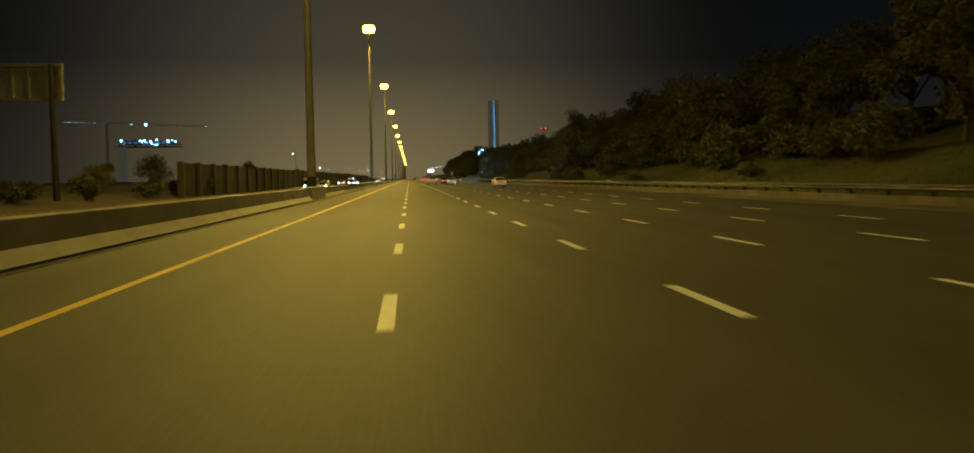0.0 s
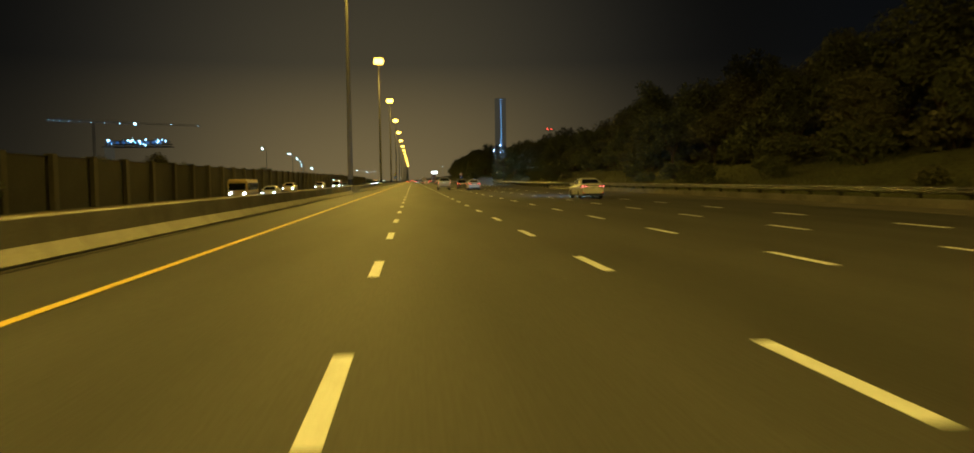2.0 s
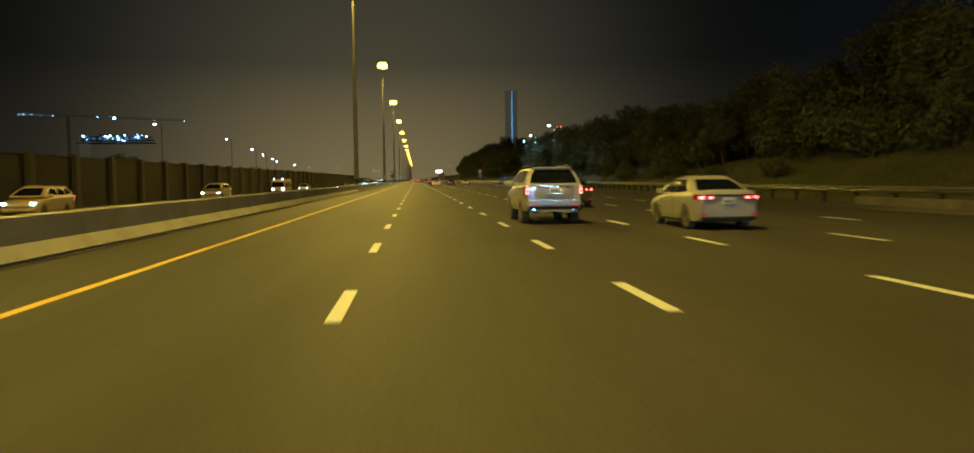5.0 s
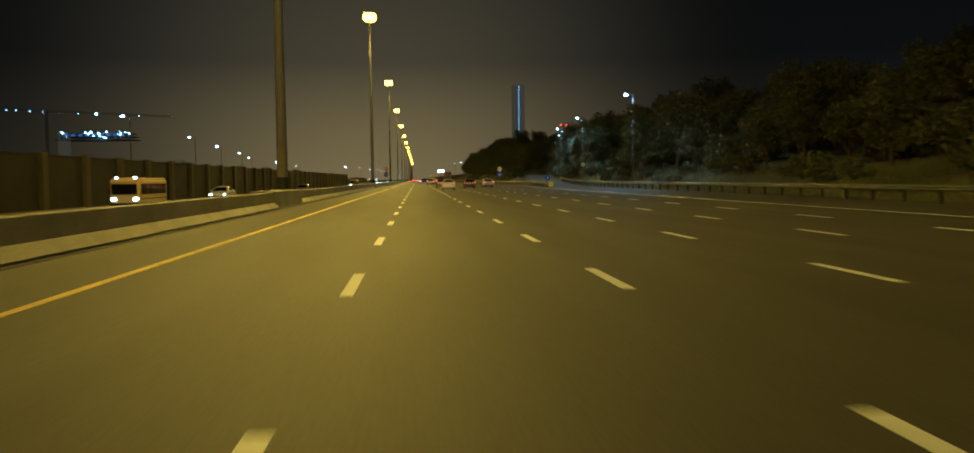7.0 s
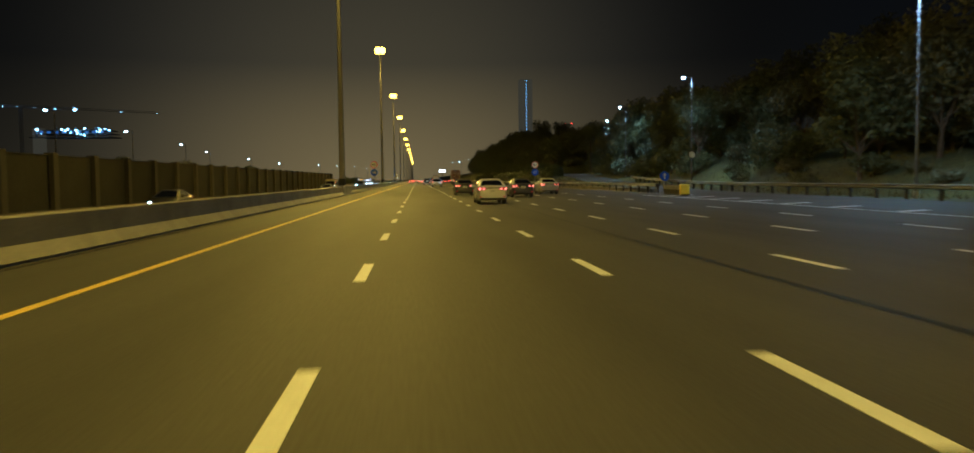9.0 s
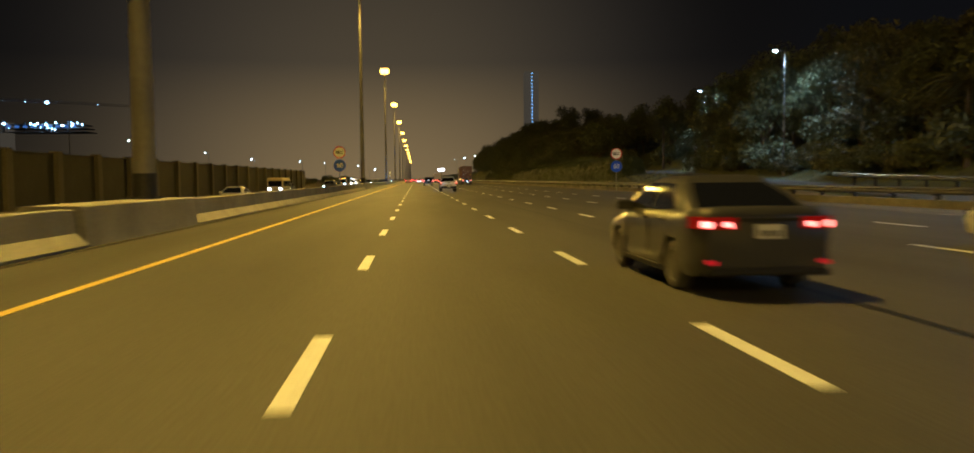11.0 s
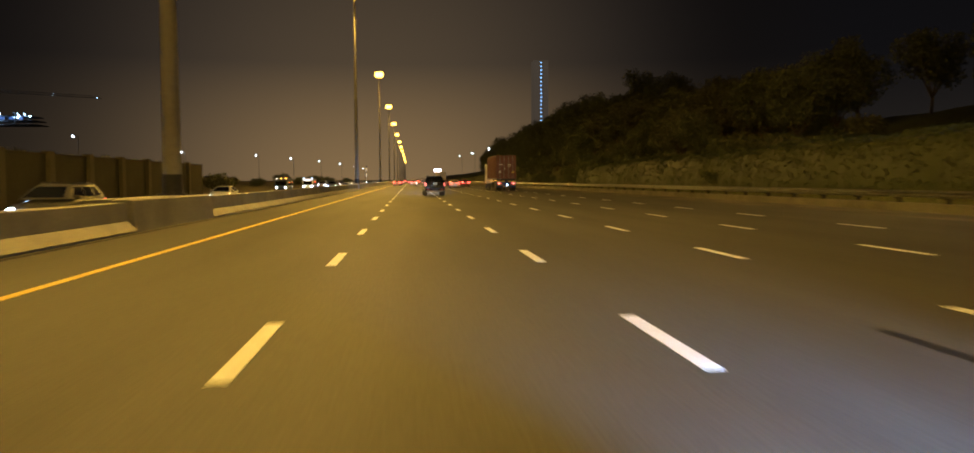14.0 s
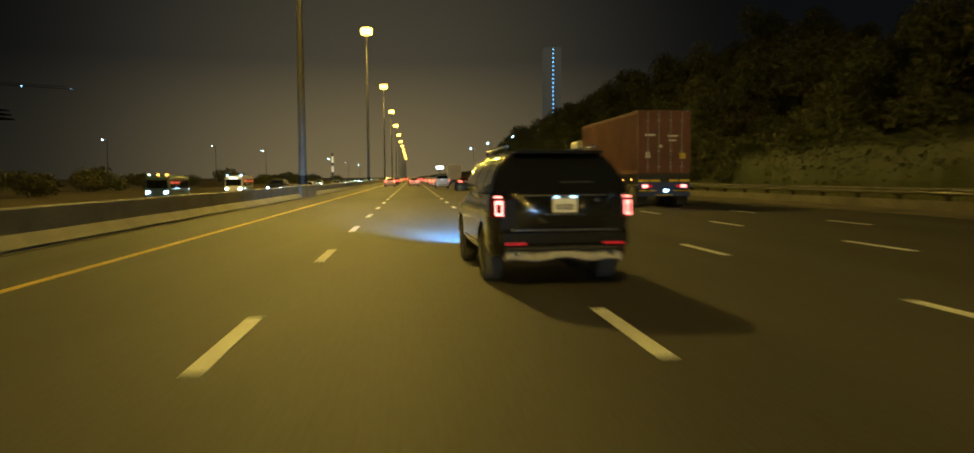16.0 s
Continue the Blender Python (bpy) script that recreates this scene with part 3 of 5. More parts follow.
# ---- fence of concrete posts and panels beyond the oncoming lanes ----
FENCE_POST = material("fence_concrete", (0.062, 0.056, 0.042), 0.9, grain=0.12, grain_scale=8, blotch=0.2, blotch_scale=0.5, bump=0.2)
FENCE_PANEL = material("fence_panel", (0.022, 0.020, 0.015), 0.9, grain=0.2, grain_scale=6, blotch=0.35, blotch_scale=0.25, bump=0.2)
fence = thing("boundary_fence", "long concrete panel fence with pale upright posts", "fence")
post = finish("fence_post", a_box(-0.30, 0.42, -0.45, 0.45, -0.8, 3.88, 0.04), FENCE_POST)
panel = finish("fence_panel", a_box(-0.06, 0.06, 0.46, 7.52, -0.55, 3.62), FENCE_PANEL)
coping = finish("coping", a_box(-0.12, 0.12, 0.46, 7.52, 3.62, 3.72, 0.02), FENCE_PANEL)
for i in range(56):
    y = 100.7 + 7.98 * i
    part("fence_post", post, None, fence, at=pose(-27.2, y, 0))
    part("fence_panel", panel, None, fence, at=pose(-27.2, y, 0))
    part("coping", coping, None, fence, at=pose(-27.2, y, 0))

# ---- gantry sign over the oncoming side, seen from behind ----
gantry = thing("sign_gantry", "cantilever road sign seen from behind, grey ribs on a steel post", "road sign", pose(-28.7, 71.5, 0))
part("post", a_tube((-0.75, 0.0, -0.2), (-0.75, 0.0, 11.4), 0.30, 0.22, 14), DARK_STEEL, gantry, smooth=True)
part("board", a_box(-9.5, 0.0, 0.46, 0.52, 8.5, 11.5), STEEL, gantry, "bare aluminium back of the sign board")
for i in range(8):
    part("rib", a_box(-9.4 + i * 1.32, -9.26 + i * 1.32, 0.28, 0.458, 8.45, 11.55), MAST_STEEL, gantry)
for z in (8.5, 11.35):
    part("beam", a_box(-9.6, 0.05, 0.04, 0.276, z - 0.15, z + 0.15, 0.02), STEEL, gantry)

# ---- trees ----
def leaves(rng, clumps, count, size):
    """Many small leaf blades gathered in clumps given as (x, y, z, radius)."""
    def unit(v):
        return v / np.linalg.norm(v, axis=1, keepdims=True)

    c = np.array(clumps)
    pick = rng.choice(len(c), count, p=c[:, 3] ** 2 / (c[:, 3] ** 2).sum())
    d = unit(rng.normal(size=(count, 3)))
    mid = c[pick, :3] + d * (c[pick, 3] * rng.uniform(0.40, 1.10, count))[:, None] * np.array((1, 1, 0.8))
    u = unit(rng.normal(size=(count, 3)))
    v = unit(np.cross(u, rng.normal(size=(count, 3))))
    s = (size * rng.uniform(0.6, 1.4, count))[:, None]
    co = np.stack((mid - u * s + v * s * 0.5, mid + u * s, mid - u * s - v * s * 0.5), axis=1).reshape(-1, 3)
    return soup("crown", co, np.arange(count * 3), np.arange(0, count * 3, 3))


def soup(name, co, corners, starts):
    """A mesh from arrays: places, the places at the corners, and where each face starts."""
    m = bpy.data.meshes.new(name)
    m.vertices.add(len(co))
    m.vertices.foreach_set("co", np.ascontiguousarray(co, dtype=np.float32).ravel())
    m.loops.add(len(corners))
    m.loops.foreach_set("vertex_index", np.ascontiguousarray(corners, dtype=np.int32))
    m.polygons.add(len(starts))
    m.polygons.foreach_set("loop_start", np.ascontiguousarray(starts, dtype=np.int32))
    m.update(calc_edges=True)
    return m


def tree(seed, height, width, label, group, leaf, count, trunk_h, size):
    rng = np.random.default_rng(seed)
    t = thing("tree", label, "tree", None, group)
    bm = bmesh.new()
    lean = rng.uniform(-0.25, 0.25, 2)
    top = (lean[0], lean[1], trunk_h)
    tube(bm, (0, 0, -0.5), top, height * 0.024, height * 0.017, 8)
    clumps = []
    for i in range(9):
        a = math.tau * i / 9 + rng.uniform(-0.4, 0.4)
        r = width * 0.5 * rng.uniform(0.35, 0.85)
        z = trunk_h + (height - trunk_h) * rng.uniform(0.12, 0.86)
        end = (lean[0] + r * math.cos(a), lean[1] + r * math.sin(a), z)
        tube(bm, (lean[0] * 0.8, lean[1] * 0.8, trunk_h * rng.uniform(0.7, 1.0)), end, height * 0.010, height * 0.004, 5)
        clumps.append((*end, width * rng.uniform(0.17, 0.30)))
        clumps.append((end[0] * 0.6 + rng.uniform(-0.6, 0.6), end[1] * 0.6 + rng.uniform(-0.6, 0.6), z + rng.uniform(0.1, 0.16) * height, width * rng.uniform(0.12, 0.22)))
    clumps.append((lean[0], lean[1], height * 0.86, width * 0.22))
    part("trunk", bm, BARK, t)
    m = leaves(rng, clumps, count, size)
    m.materials.append(leaf)
    part("crown", m, None, t)
    return t


def bush(seed, height, width, label, leaf, count):
    rng = np.random.default_rng(seed)
    t = thing("bush", label, "bush", None, "bushes on the slopes")
    clumps = [(rng.uniform(-0.4, 0.4) * width, rng.uniform(-0.4, 0.4) * width, height * rng.uniform(0.25, 0.7), width * rng.uniform(0.18, 0.3)) for _ in range(9)]
    bm = bmesh.new()
    for c in clumps[:5]:
        tube(bm, (0, 0, -0.2), c[:3], 0.05, 0.02, 5)
    part("stem", bm, BARK, t)
    m = leaves(rng, clumps, count, 0.15)
    m.materials.append(leaf)
    part("foliage", m, None, t)
    return t


kinds = [tree(11 + i, h, w, lab, "embankment trees", leaf, 4800, th, 0.205) for i, (h, w, lab, leaf, th) in enumerate((
    (9.5, 8.0, "broad dense roadside tree with dark green foliage", LEAF, 2.6),
    (8.0, 7.0, "round leafy tree standing on the embankment", LEAF, 2.2),
    (10.5, 7.0, "tall dark tree with an uneven crown", LEAF, 3.4),
    (7.0, 6.5, "dusty olive-green tree on the slope", LEAF_DRY, 1.8),
    (8.8, 8.6, "wide spreading tree with dusty foliage", LEAF_DRY, 2.4)))]
bushes = [bush(41 + i, h, w, lab, leaf, 1500) for i, (h, w, lab, leaf) in enumerate((
    (2.2, 3.6, "low dense shrub on the grassy slope", LEAF), (1.6, 2.8, "dusty low bush on the slope", LEAF_DRY), (3.0, 3.4, "upright leafy shrub on the slope", LEAF)))]
rng = random.Random(5)
used = [set(), set()]


def plant(store, i, x, y, s):
    src = store[i]
    m = pose(x, y, ground_z(x, y) - 0.05, 0, 0, rng.uniform(0, 360)) @ Matrix.Scale(s, 4)
    flag = used[0] if store is kinds else used[1]
    if i not in flag:
        flag.add(i)
        src.matrix_basis = m
    else:
        src_scale = src.scale.copy()
        src.scale = (1, 1, 1)
        copy_thing(src, m)
        src.scale = src_scale


def on_ramp(x, y, gap=5.5):
    return 300 < y < 508 and abs(x - ramp_x(y)) < gap


far_trees = []
y = 28.0
while y < 900:
    foot = verge_x(y)
    for row, (d0, d1) in enumerate(((9, 14), (15, 21), (22, 29), (30, 40))):
        if y > 780 and row in (0, 2):
            continue
        x = foot + rng.uniform(d0, d1)
        yy = y + rng.uniform(-3, 3)
        if row == 0 and (rng.random() < 0.45 or yy < 70):
            continue
        if not on_ramp(x, yy, 6.5):
            s = rng.uniform(0.62, 0.85) if row == 0 else rng.uniform(0.85, 1.15)
            if y < 620:
                plant(kinds, rng.randrange(5), x, yy, s)
            else:
                far_trees.append((rng.randrange(5), x, yy, s))
    y += 9.0 if y < 620 else (7.0 if y < 780 else 14)
# trees close behind the ramp lamps
for i, x, yy, top in ((2, 40.3, 427.0, 12.9), (0, 36.0, 337.0, 11.4), (4, 40.6, 334.0, 13.0), (2, 37.6, 378.0, 11.8), (1, 43.5, 421.0, 12.0)):
    plant(kinds, i, x, yy, (top - ground_z(x, yy)) / (9.5, 8.0, 10.5, 7.0, 8.8)[i])
y = 40.0
while y < 640:
    for d0, d1, s0, s1 in ((3.5, 8, 0.6, 1.1), (9, 15, 1.1, 1.9), (16, 24, 1.4, 2.2)):
        x = verge_x(y) + rng.uniform(d0, d1)
        if not on_ramp(x, y, 6.5) and rng.random() < (0.35 if d0 < 5 and y < 240 else 0.9):
            plant(bushes, rng.randrange(3), x, y + rng.uniform(-2, 2), rng.uniform(s0, s1))
    y += rng.uniform(5.0, 8.0)


# woods far along the slope, too far off to tell apart
def joined_wood(name, label, places):
    places_co, corners, starts, base, at = [], [], [], 0, 0
    for i, x, yy, s in places:
        for child in kinds[i].children:
            m = child.data
            co, ix, st = np.empty(len(m.vertices) * 3, np.float32), np.empty(len(m.loops), np.int32), np.empty(len(m.polygons), np.int32)
            m.vertices.foreach_get("co", co)
            m.loops.foreach_get("vertex_index", ix)
            m.polygons.foreach_get("loop_start", st)
            places_co.append(co.reshape(-1, 3) * s + np.array((x, yy, ground_z(x, yy) - 0.05)))
            corners.append(ix + base)
            starts.append(st + at)
            base, at = base + len(m.vertices), at + len(m.loops)
    m = soup(name, np.concatenate(places_co), np.concatenate(corners), np.concatenate(starts))
    m.materials.append(LEAF)
    return tagged(new(name, m), label, "trees", kind="stuff")


joined_wood("far_wood", "dark dense woodland covering the far embankment", far_trees)

# rough grass on the slope
blade_rng = np.random.default_rng(77)
vs, fs = [], []
for k in range(26000):
    y = blade_rng.uniform(30, 640)
    x = verge_x(y) + 0.4 + abs(blade_rng.normal()) * 5.5
    if on_ramp(x, y, 4.6):
        continue
    z = ground_z(x, y)
    h, a = blade_rng.uniform(0.12, 0.42), blade_rng.uniform(0, math.tau)
    w = 0.05
    b = len(vs)
    vs += [(x - w * math.cos(a), y - w * math.sin(a), z - 0.03), (x + w * math.cos(a), y + w * math.sin(a), z - 0.03), (x + blade_rng.uniform(-0.12, 0.12), y + blade_rng.uniform(-0.12, 0.12), z + h)]
    fs.append((b, b + 1, b + 2))
m = bpy.data.meshes.new("grass")
m.from_pydata(vs, [], fs)
m.materials.append(LEAF_DRY)
tagged(new("grass", m), "rough dry grass on the roadside slope", "grass", kind="stuff")


def palm(seed, at, height, label):
    rng2 = np.random.default_rng(seed)
    t = thing("palm_tree", label, "palm tree", at, "roadside palms")
    bm = bmesh.new()
    for i in range(6):
        z = height * i / 6
        tube(bm, (0, 0, z - 0.3), (0, 0, z + height / 6), 0.24 - 0.015 * i, 0.20 - 0.015 * i, 9)
    part("trunk", bm, BARK, t)
    for k in range(34):
        a = math.tau * k / 34 * 5.2
        lift = 1.15 - 1.9 * k / 33 + rng2.uniform(-0.12, 0.12)
        length = rng2.uniform(2.6, 3.3)
        vs, fs = [], []
        for s in range(15):
            f = s / 14
            r = length * f * math.cos(lift * (1 - f * 0.6))
            z = height + length * (math.sin(lift) * f - 0.75 * f * f)
            c = np.array((math.cos(a) * r, math.sin(a) * r, z))
            side = np.array((-math.sin(a), math.cos(a), 0.0))
            for q in (-1, 1):
                for j in range(2):
                    e = c + side * q * (0.55 * (1 - 0.7 * abs(f - 0.4))) + np.array((math.cos(a), math.sin(a), -0.4)) * 0.3
                    o = c + np.array((math.cos(a), math.sin(a), 0)) * 0.11 * j
                    b = len(vs)
                    vs += [tuple(o), tuple(e + np.array((0, 0, -0.10 * j))), tuple(o + np.array((0.10 * math.cos(a), 0.10 * math.sin(a), 0.03)))]
                    fs.append((b, b + 1, b + 2))
        m = bpy.data.meshes.new("frond")
        m.from_pydata(vs, [], fs)
        m.materials.append(LEAF_DRY)
        part("frond", m, None, t)
    return t


for k, (x, y, top) in enumerate(((45.8, 464.5, 8.2), (45.0, 479.0, 10.8), (52.5, 492.0, 10.4), (37.0, 388.0, 7.4))):
    palm(60 + k, pose(x, y, ground_z(x, y)), top - ground_z(x, y), "palm tree with drooping fronds near the exit ramp")


# clipped hedge between the road and the ramp
def hedge_point(y, a):
    """A point of the hedge's rounded skin at the angle a over its section."""
    close = math.sqrt(max(0.02, 1 - max(0.0, 1 - (y - 442.0) / 3.2) ** 2))
    lump = 1 + 0.16 * noise.noise((y * 0.16, math.cos(a) * 1.2, 4.0)) + 0.07 * noise.noise((y * 0.7, a * 1.5, 9.0))
    c, s = math.cos(a), math.sin(a)
    x = 29.6 + 2.0 * close * lump * math.copysign(abs(c) ** 0.75, c)
    tall = (4.25 - 0.006 * (y - 442) - ground_z(29.6, y)) * lump * (0.5 + 0.5 * close)
    foot = ground_z(x, y) * (1 - s) + ground_z(29.6, y) * s
    return (x, y, foot - 0.25 + (tall + 0.25) * s ** 0.8)


hedge = thing("hedge", "long clipped olive-green hedge with a rounded end", "hedge")
bm = bmesh.new()
rings = [[bm.verts.new(Vector(hedge_point(442.0 + 0.9 * j, math.pi * i / 14))) for i in range(15)] for j in range(132)]
for lo, hi in zip(rings, rings[1:]):
    for i in range(14):
        bm.faces.new((lo[i], lo[i + 1], hi[i + 1], hi[i]))
bm.faces.new(rings[0])
bm.faces.new(list(reversed(rings[-1])))
bmesh.ops.translate(bm, verts=bm.verts, vec=(0, 0, -0.12))
part("inner_growth", bm, LEAF_HEDGE, hedge)
hedge_rng = np.random.default_rng(19)
skin = [hedge_point(442.0 + 118.0 * hedge_rng.random() ** 1.5, math.pi * hedge_rng.random()) + (0.26,) for _ in range(9000)]
m = leaves(hedge_rng, skin, 42000, 0.10)
m.materials.append(LEAF_HEDGE)
part("foliage", m, None, hedge)
# trees and shrubs that crowd the outer side of the ramp
for k in range(17):
    y = 396.0 + 6.6 * k
    x = ramp_x(y) + (rng.uniform(14, 17) if y > 456 else rng.uniform(11, 13) if 402 < y < 430 else rng.uniform(7.4, 9.5))
    plant(kinds, (1, 0, 3, 2)[k % 4], x, y, rng.uniform(0.72, 0.95))
for k in range(30):
    y = 392.0 + 3.3 * k
    plant(bushes, k % 3, ramp_x(y) + (rng.uniform(5.6, 7.2) if y < 456 else rng.uniform(9, 12)), y, rng.uniform(0.9, 1.4))
# scrub and low trees beyond the fence
y = 10.0
while y < 560:
    plant(kinds, rng.choice((1, 3, 4)), rng.uniform(-39, -31.5) if not any(abs(y - l[1]) < 4 for l in SIDE_LAMPS) else -31.0, y, rng.uniform(0.32, 0.55))
    if y < 120:
        plant(bushes, rng.randrange(3), rng.uniform(-29.5, -28), y + 2, rng.uniform(0.8, 1.3))
    y += rng.uniform(9, 16)

y = 556.0
while y < 900:
    plant(bushes, rng.randrange(3), rng.uniform(-44, -30), y, rng.uniform(0.9, 1.5))
    y += rng.uniform(7, 14)

# ---- far buildings and lights ----
# facade and glass given a faint glow that evens them with the sky
TOWER_FACADE = material("sky_matched_facade", (0.02, 0.02, 0.02), 0.7, grain=0.06, grain_scale=0.8, blotch=0.12, blotch_scale=0.05, emit=(0.80, 0.66, 0.46), strength=0.058)
TOWER_GLASS = material("sky_matched_glass", (0.02, 0.02, 0.02), 0.5, emit=(0.80, 0.66, 0.47), strength=0.062)
WINDOW_BLUE = lamp_glow("blue_lights", (0.22, 0.55, 1.0), 2.2)
SITE_GLOW = lamp_glow("site_floodlights", (0.34, 0.62, 1.0), 14.0)
SITE_GLOW_SOFT = lamp_glow("lit_site_windows", (0.10, 0.28, 0.8), 0.5)
RED_GLOW = lamp_glow("red_beacon", (1.0, 0.05, 0.03), 9.0)
tower = thing("tower_building", "tall dim tower with a vertical line of blue-white lights", "building", pose(129.5, 1222, 0))
part("wall", a_box(-7.4, 7.4, 0.2, 16, -1, 118, 0.4), TOWER_FACADE, tower, "facade glowing faintly to match the sky")
for i in range(30):
    for j in range(6):
        if j != 3:
            part("window", a_box(-7.0 + j * 2.4, -4.9 + j * 2.4, 0.1, 0.2, 4 + i * 3.75, 7.0 + i * 3.75), TOWER_GLASS, tower)
for i in range(22):
    part("light", a_box(-0.62, 0.62, 0.02, 0.2, 36.5 + i * 3.75, 37.6 + i * 3.75, 0.03), WINDOW_BLUE, tower, "blue-white facade light" if i == 0 else "")
tw2 = thing("beacon_mast", "distant slender mast with red warning lights", "mast", pose(407.5, 2426, 0))
part("shaft", a_tube((0, 0, -1), (0, 0, 147), 1.6, 0.8, 8), DARK_STEEL, tw2)
part("arm", a_box(-14, 14, -0.6, 0.6, 144, 146), DARK_STEEL, tw2)
for x in (-8, 6):
    bm = bmesh.new()
    bmesh.ops.create_uvsphere(bm, u_segments=10, v_segments=6, radius=1.4)
    part("beacon", bm, RED_GLOW, tw2, at=pose(x, -0.5, 147), smooth=True)

# construction site with a crane and lit slabs
site = thing("tower_crane", "tower crane with lamps along its jib over a floodlit building site", "crane", pose(-420, 1182, 0))
bm = bmesh.new()
for dx in (-1.2, 1.2):
    for dy in (-1.2, 1.2):
        tube(bm, (dx, dy, -1), (dx, dy, 84), 0.22, 0.22, 5)
for k in range(20):
    z = k * 4.2
    for a, b in (((-1.2, -1.2), (1.2, -1.2)), ((1.2, -1.2), (1.2, 1.2)), ((1.2, 1.2), (-1.2, 1.2)), ((-1.2, 1.2), (-1.2, -1.2))):
        tube(bm, (*a, z), (*b, z + 4.2), 0.12, 0.12, 4)
part("mast", bm, MAST_STEEL, site)
JIB_TURN = pose(0, 0, 0, 0, 0, 38) @ Matrix.Diagonal((1.12, 1, 1, 1))
bm = bmesh.new()
for dy in (-0.8, 0.8):
    tube(bm, (-50, dy, 84), (132, dy, 84), 0.2, 0.2, 5)
tube(bm, (-44, 0, 86), (128, 0, 86), 0.2, 0.2, 5)
for k in range(45):
    tube(bm, (-50 + k * 4, -0.8, 84), (-48 + k * 4, 0, 86), 0.1, 0.1, 4)
    tube(bm, (-48 + k * 4, 0, 86), (-46 + k * 4, 0.8, 84), 0.1, 0.1, 4)
part("jib", bm, MAST_STEEL, site, at=JIB_TURN)
lamp_rng = random.Random(3)
for k, x in enumerate((-48, -43, -36, -27, -15, -3, 12, 48, 30, 92, 128)):
    bm = bmesh.new()
    bmesh.ops.create_uvsphere(bm, u_segments=8, v_segments=6, radius=1.5 if k == 7 else lamp_rng.uniform(0.22, 0.45))
    part("jib_lamp", bm, SITE_GLOW, site, at=JIB_TURN @ pose(x, -1, 84), smooth=True)
RAW_CONCRETE = material("raw_dark_concrete", (0.26, 0.26, 0.26), 0.9, grain=0.1, grain_scale=0.8, blotch=0.2, blotch_scale=0.05)
slab = thing("unfinished_building", "unfinished concrete building lit by blue-white floodlights", "building", pose(-362, 1160, 0))
# the core shares the glow added to the tower facade
part("core", a_box(-38, -29, 2, 14, -1, 60, 0.3), TOWER_FACADE, slab, "concrete core with a faint added glow")
for i in range(3):
    part("floor_slab", a_box(-40 + 3 * i, 44 - 2 * i, -1, 27, 50 + i * 3.6, 51 + i * 3.6), RAW_CONCRETE, slab)
    for j in range(4):
        part("column", a_box(-34 + j * 20, -32.6 + j * 20, 0, 2, 51 + i * 3.6, 53.6 + i * 3.6), RAW_CONCRETE, slab)
for k in range(20):
    bm = bmesh.new()
    bmesh.ops.create_uvsphere(bm, u_segments=8, v_segments=6, radius=lamp_rng.uniform(0.3, 1.0))
    part("floodlight", bm, SITE_GLOW, slab, "blue-white floodlight" if k == 0 else "", at=pose(lamp_rng.uniform(-38, 42), -2.2, lamp_rng.uniform(52, 60)), smooth=True)
for k in range(9):
    part("lit_bay", a_box(-30 + k * 7.6, -26 + k * 7.6, -0.4, 0.0, 54.8, 56.8), SITE_GLOW_SOFT, slab)

# lit billboard far ahead
BOARD_GLOW = lamp_glow("billboard_light", (0.95, 0.97, 1.0), 5.0)
bill = thing("billboard", "brightly lit white billboard on a single post far ahead", "billboard", pose(56.0, 2074, 0))
part("post", a_tube((0, 0.5, -0.5), (0, 0.5, 18), 0.9, 0.8, 12), DARK_STEEL, bill)
part("panel", a_box(-7, 7, -0.2, 0.2, 18, 23.5), BOARD_GLOW, bill, "glowing white panel")
part("frame", a_box(-7.3, 7.3, 0.21, 0.7, 17.7, 23.8, 0.05), DARK_STEEL, bill)

# ---- vehicles ----
def paint(name, colour, rough=0.35):
    return material(name, colour, rough, 0.0, grain=0.03, grain_scale=18, blotch=0.05, blotch_scale=1.5, coat=0.8)


WHITE_PAINT = paint("white_car_paint", (0.78, 0.78, 0.76))
BLACK_PAINT = paint("black_car_paint", (0.010, 0.010, 0.011), 0.16)
DARK_PAINT = paint("dark_grey_car_paint", (0.05, 0.052, 0.058))
SILVER_PAINT = paint("silver_car_paint", (0.42, 0.43, 0.44))
TAXI_PAINT = paint("sand_car_paint", (0.62, 0.50, 0.30))
RED_PAINT = paint("dull_red_car_paint", (0.16, 0.02, 0.018))
CAR_GLASS = glass("tinted_car_glass", (0.008, 0.009, 0.010))
TRIM = material("black_plastic_trim", (0.018, 0.018, 0.018), 0.6, grain=0.1, grain_scale=30)
CHROME = material("chrome_trim", (0.75, 0.75, 0.75), 0.15, 1.0)
# tyre rubber lightened, headlight on the treads put into its colour
TYRE = material("lightened_tyre_rubber", (0.12, 0.117, 0.11), 0.9, grain=0.2, grain_scale=20, blotch=0.15, blotch_scale=3, bump=0.2)
RIM = material("grey_alloy_rim", (0.30, 0.30, 0.30), 0.45, 0.6, grain=0.1, grain_scale=12)
# underbody colour lightened in place of the headlight that falls on it
UNDER = material("lightened_underbody", (0.45, 0.44, 0.42), 0.8, grain=0.2, grain_scale=9, blotch=0.2)
TAIL_RED = lamp_glow("tail_lamp_red", (1.0, 0.03, 0.02), 2.2)
TAIL_HOT = lamp_glow("tail_lamp_bright", (1.0, 0.20, 0.15), 5.5)
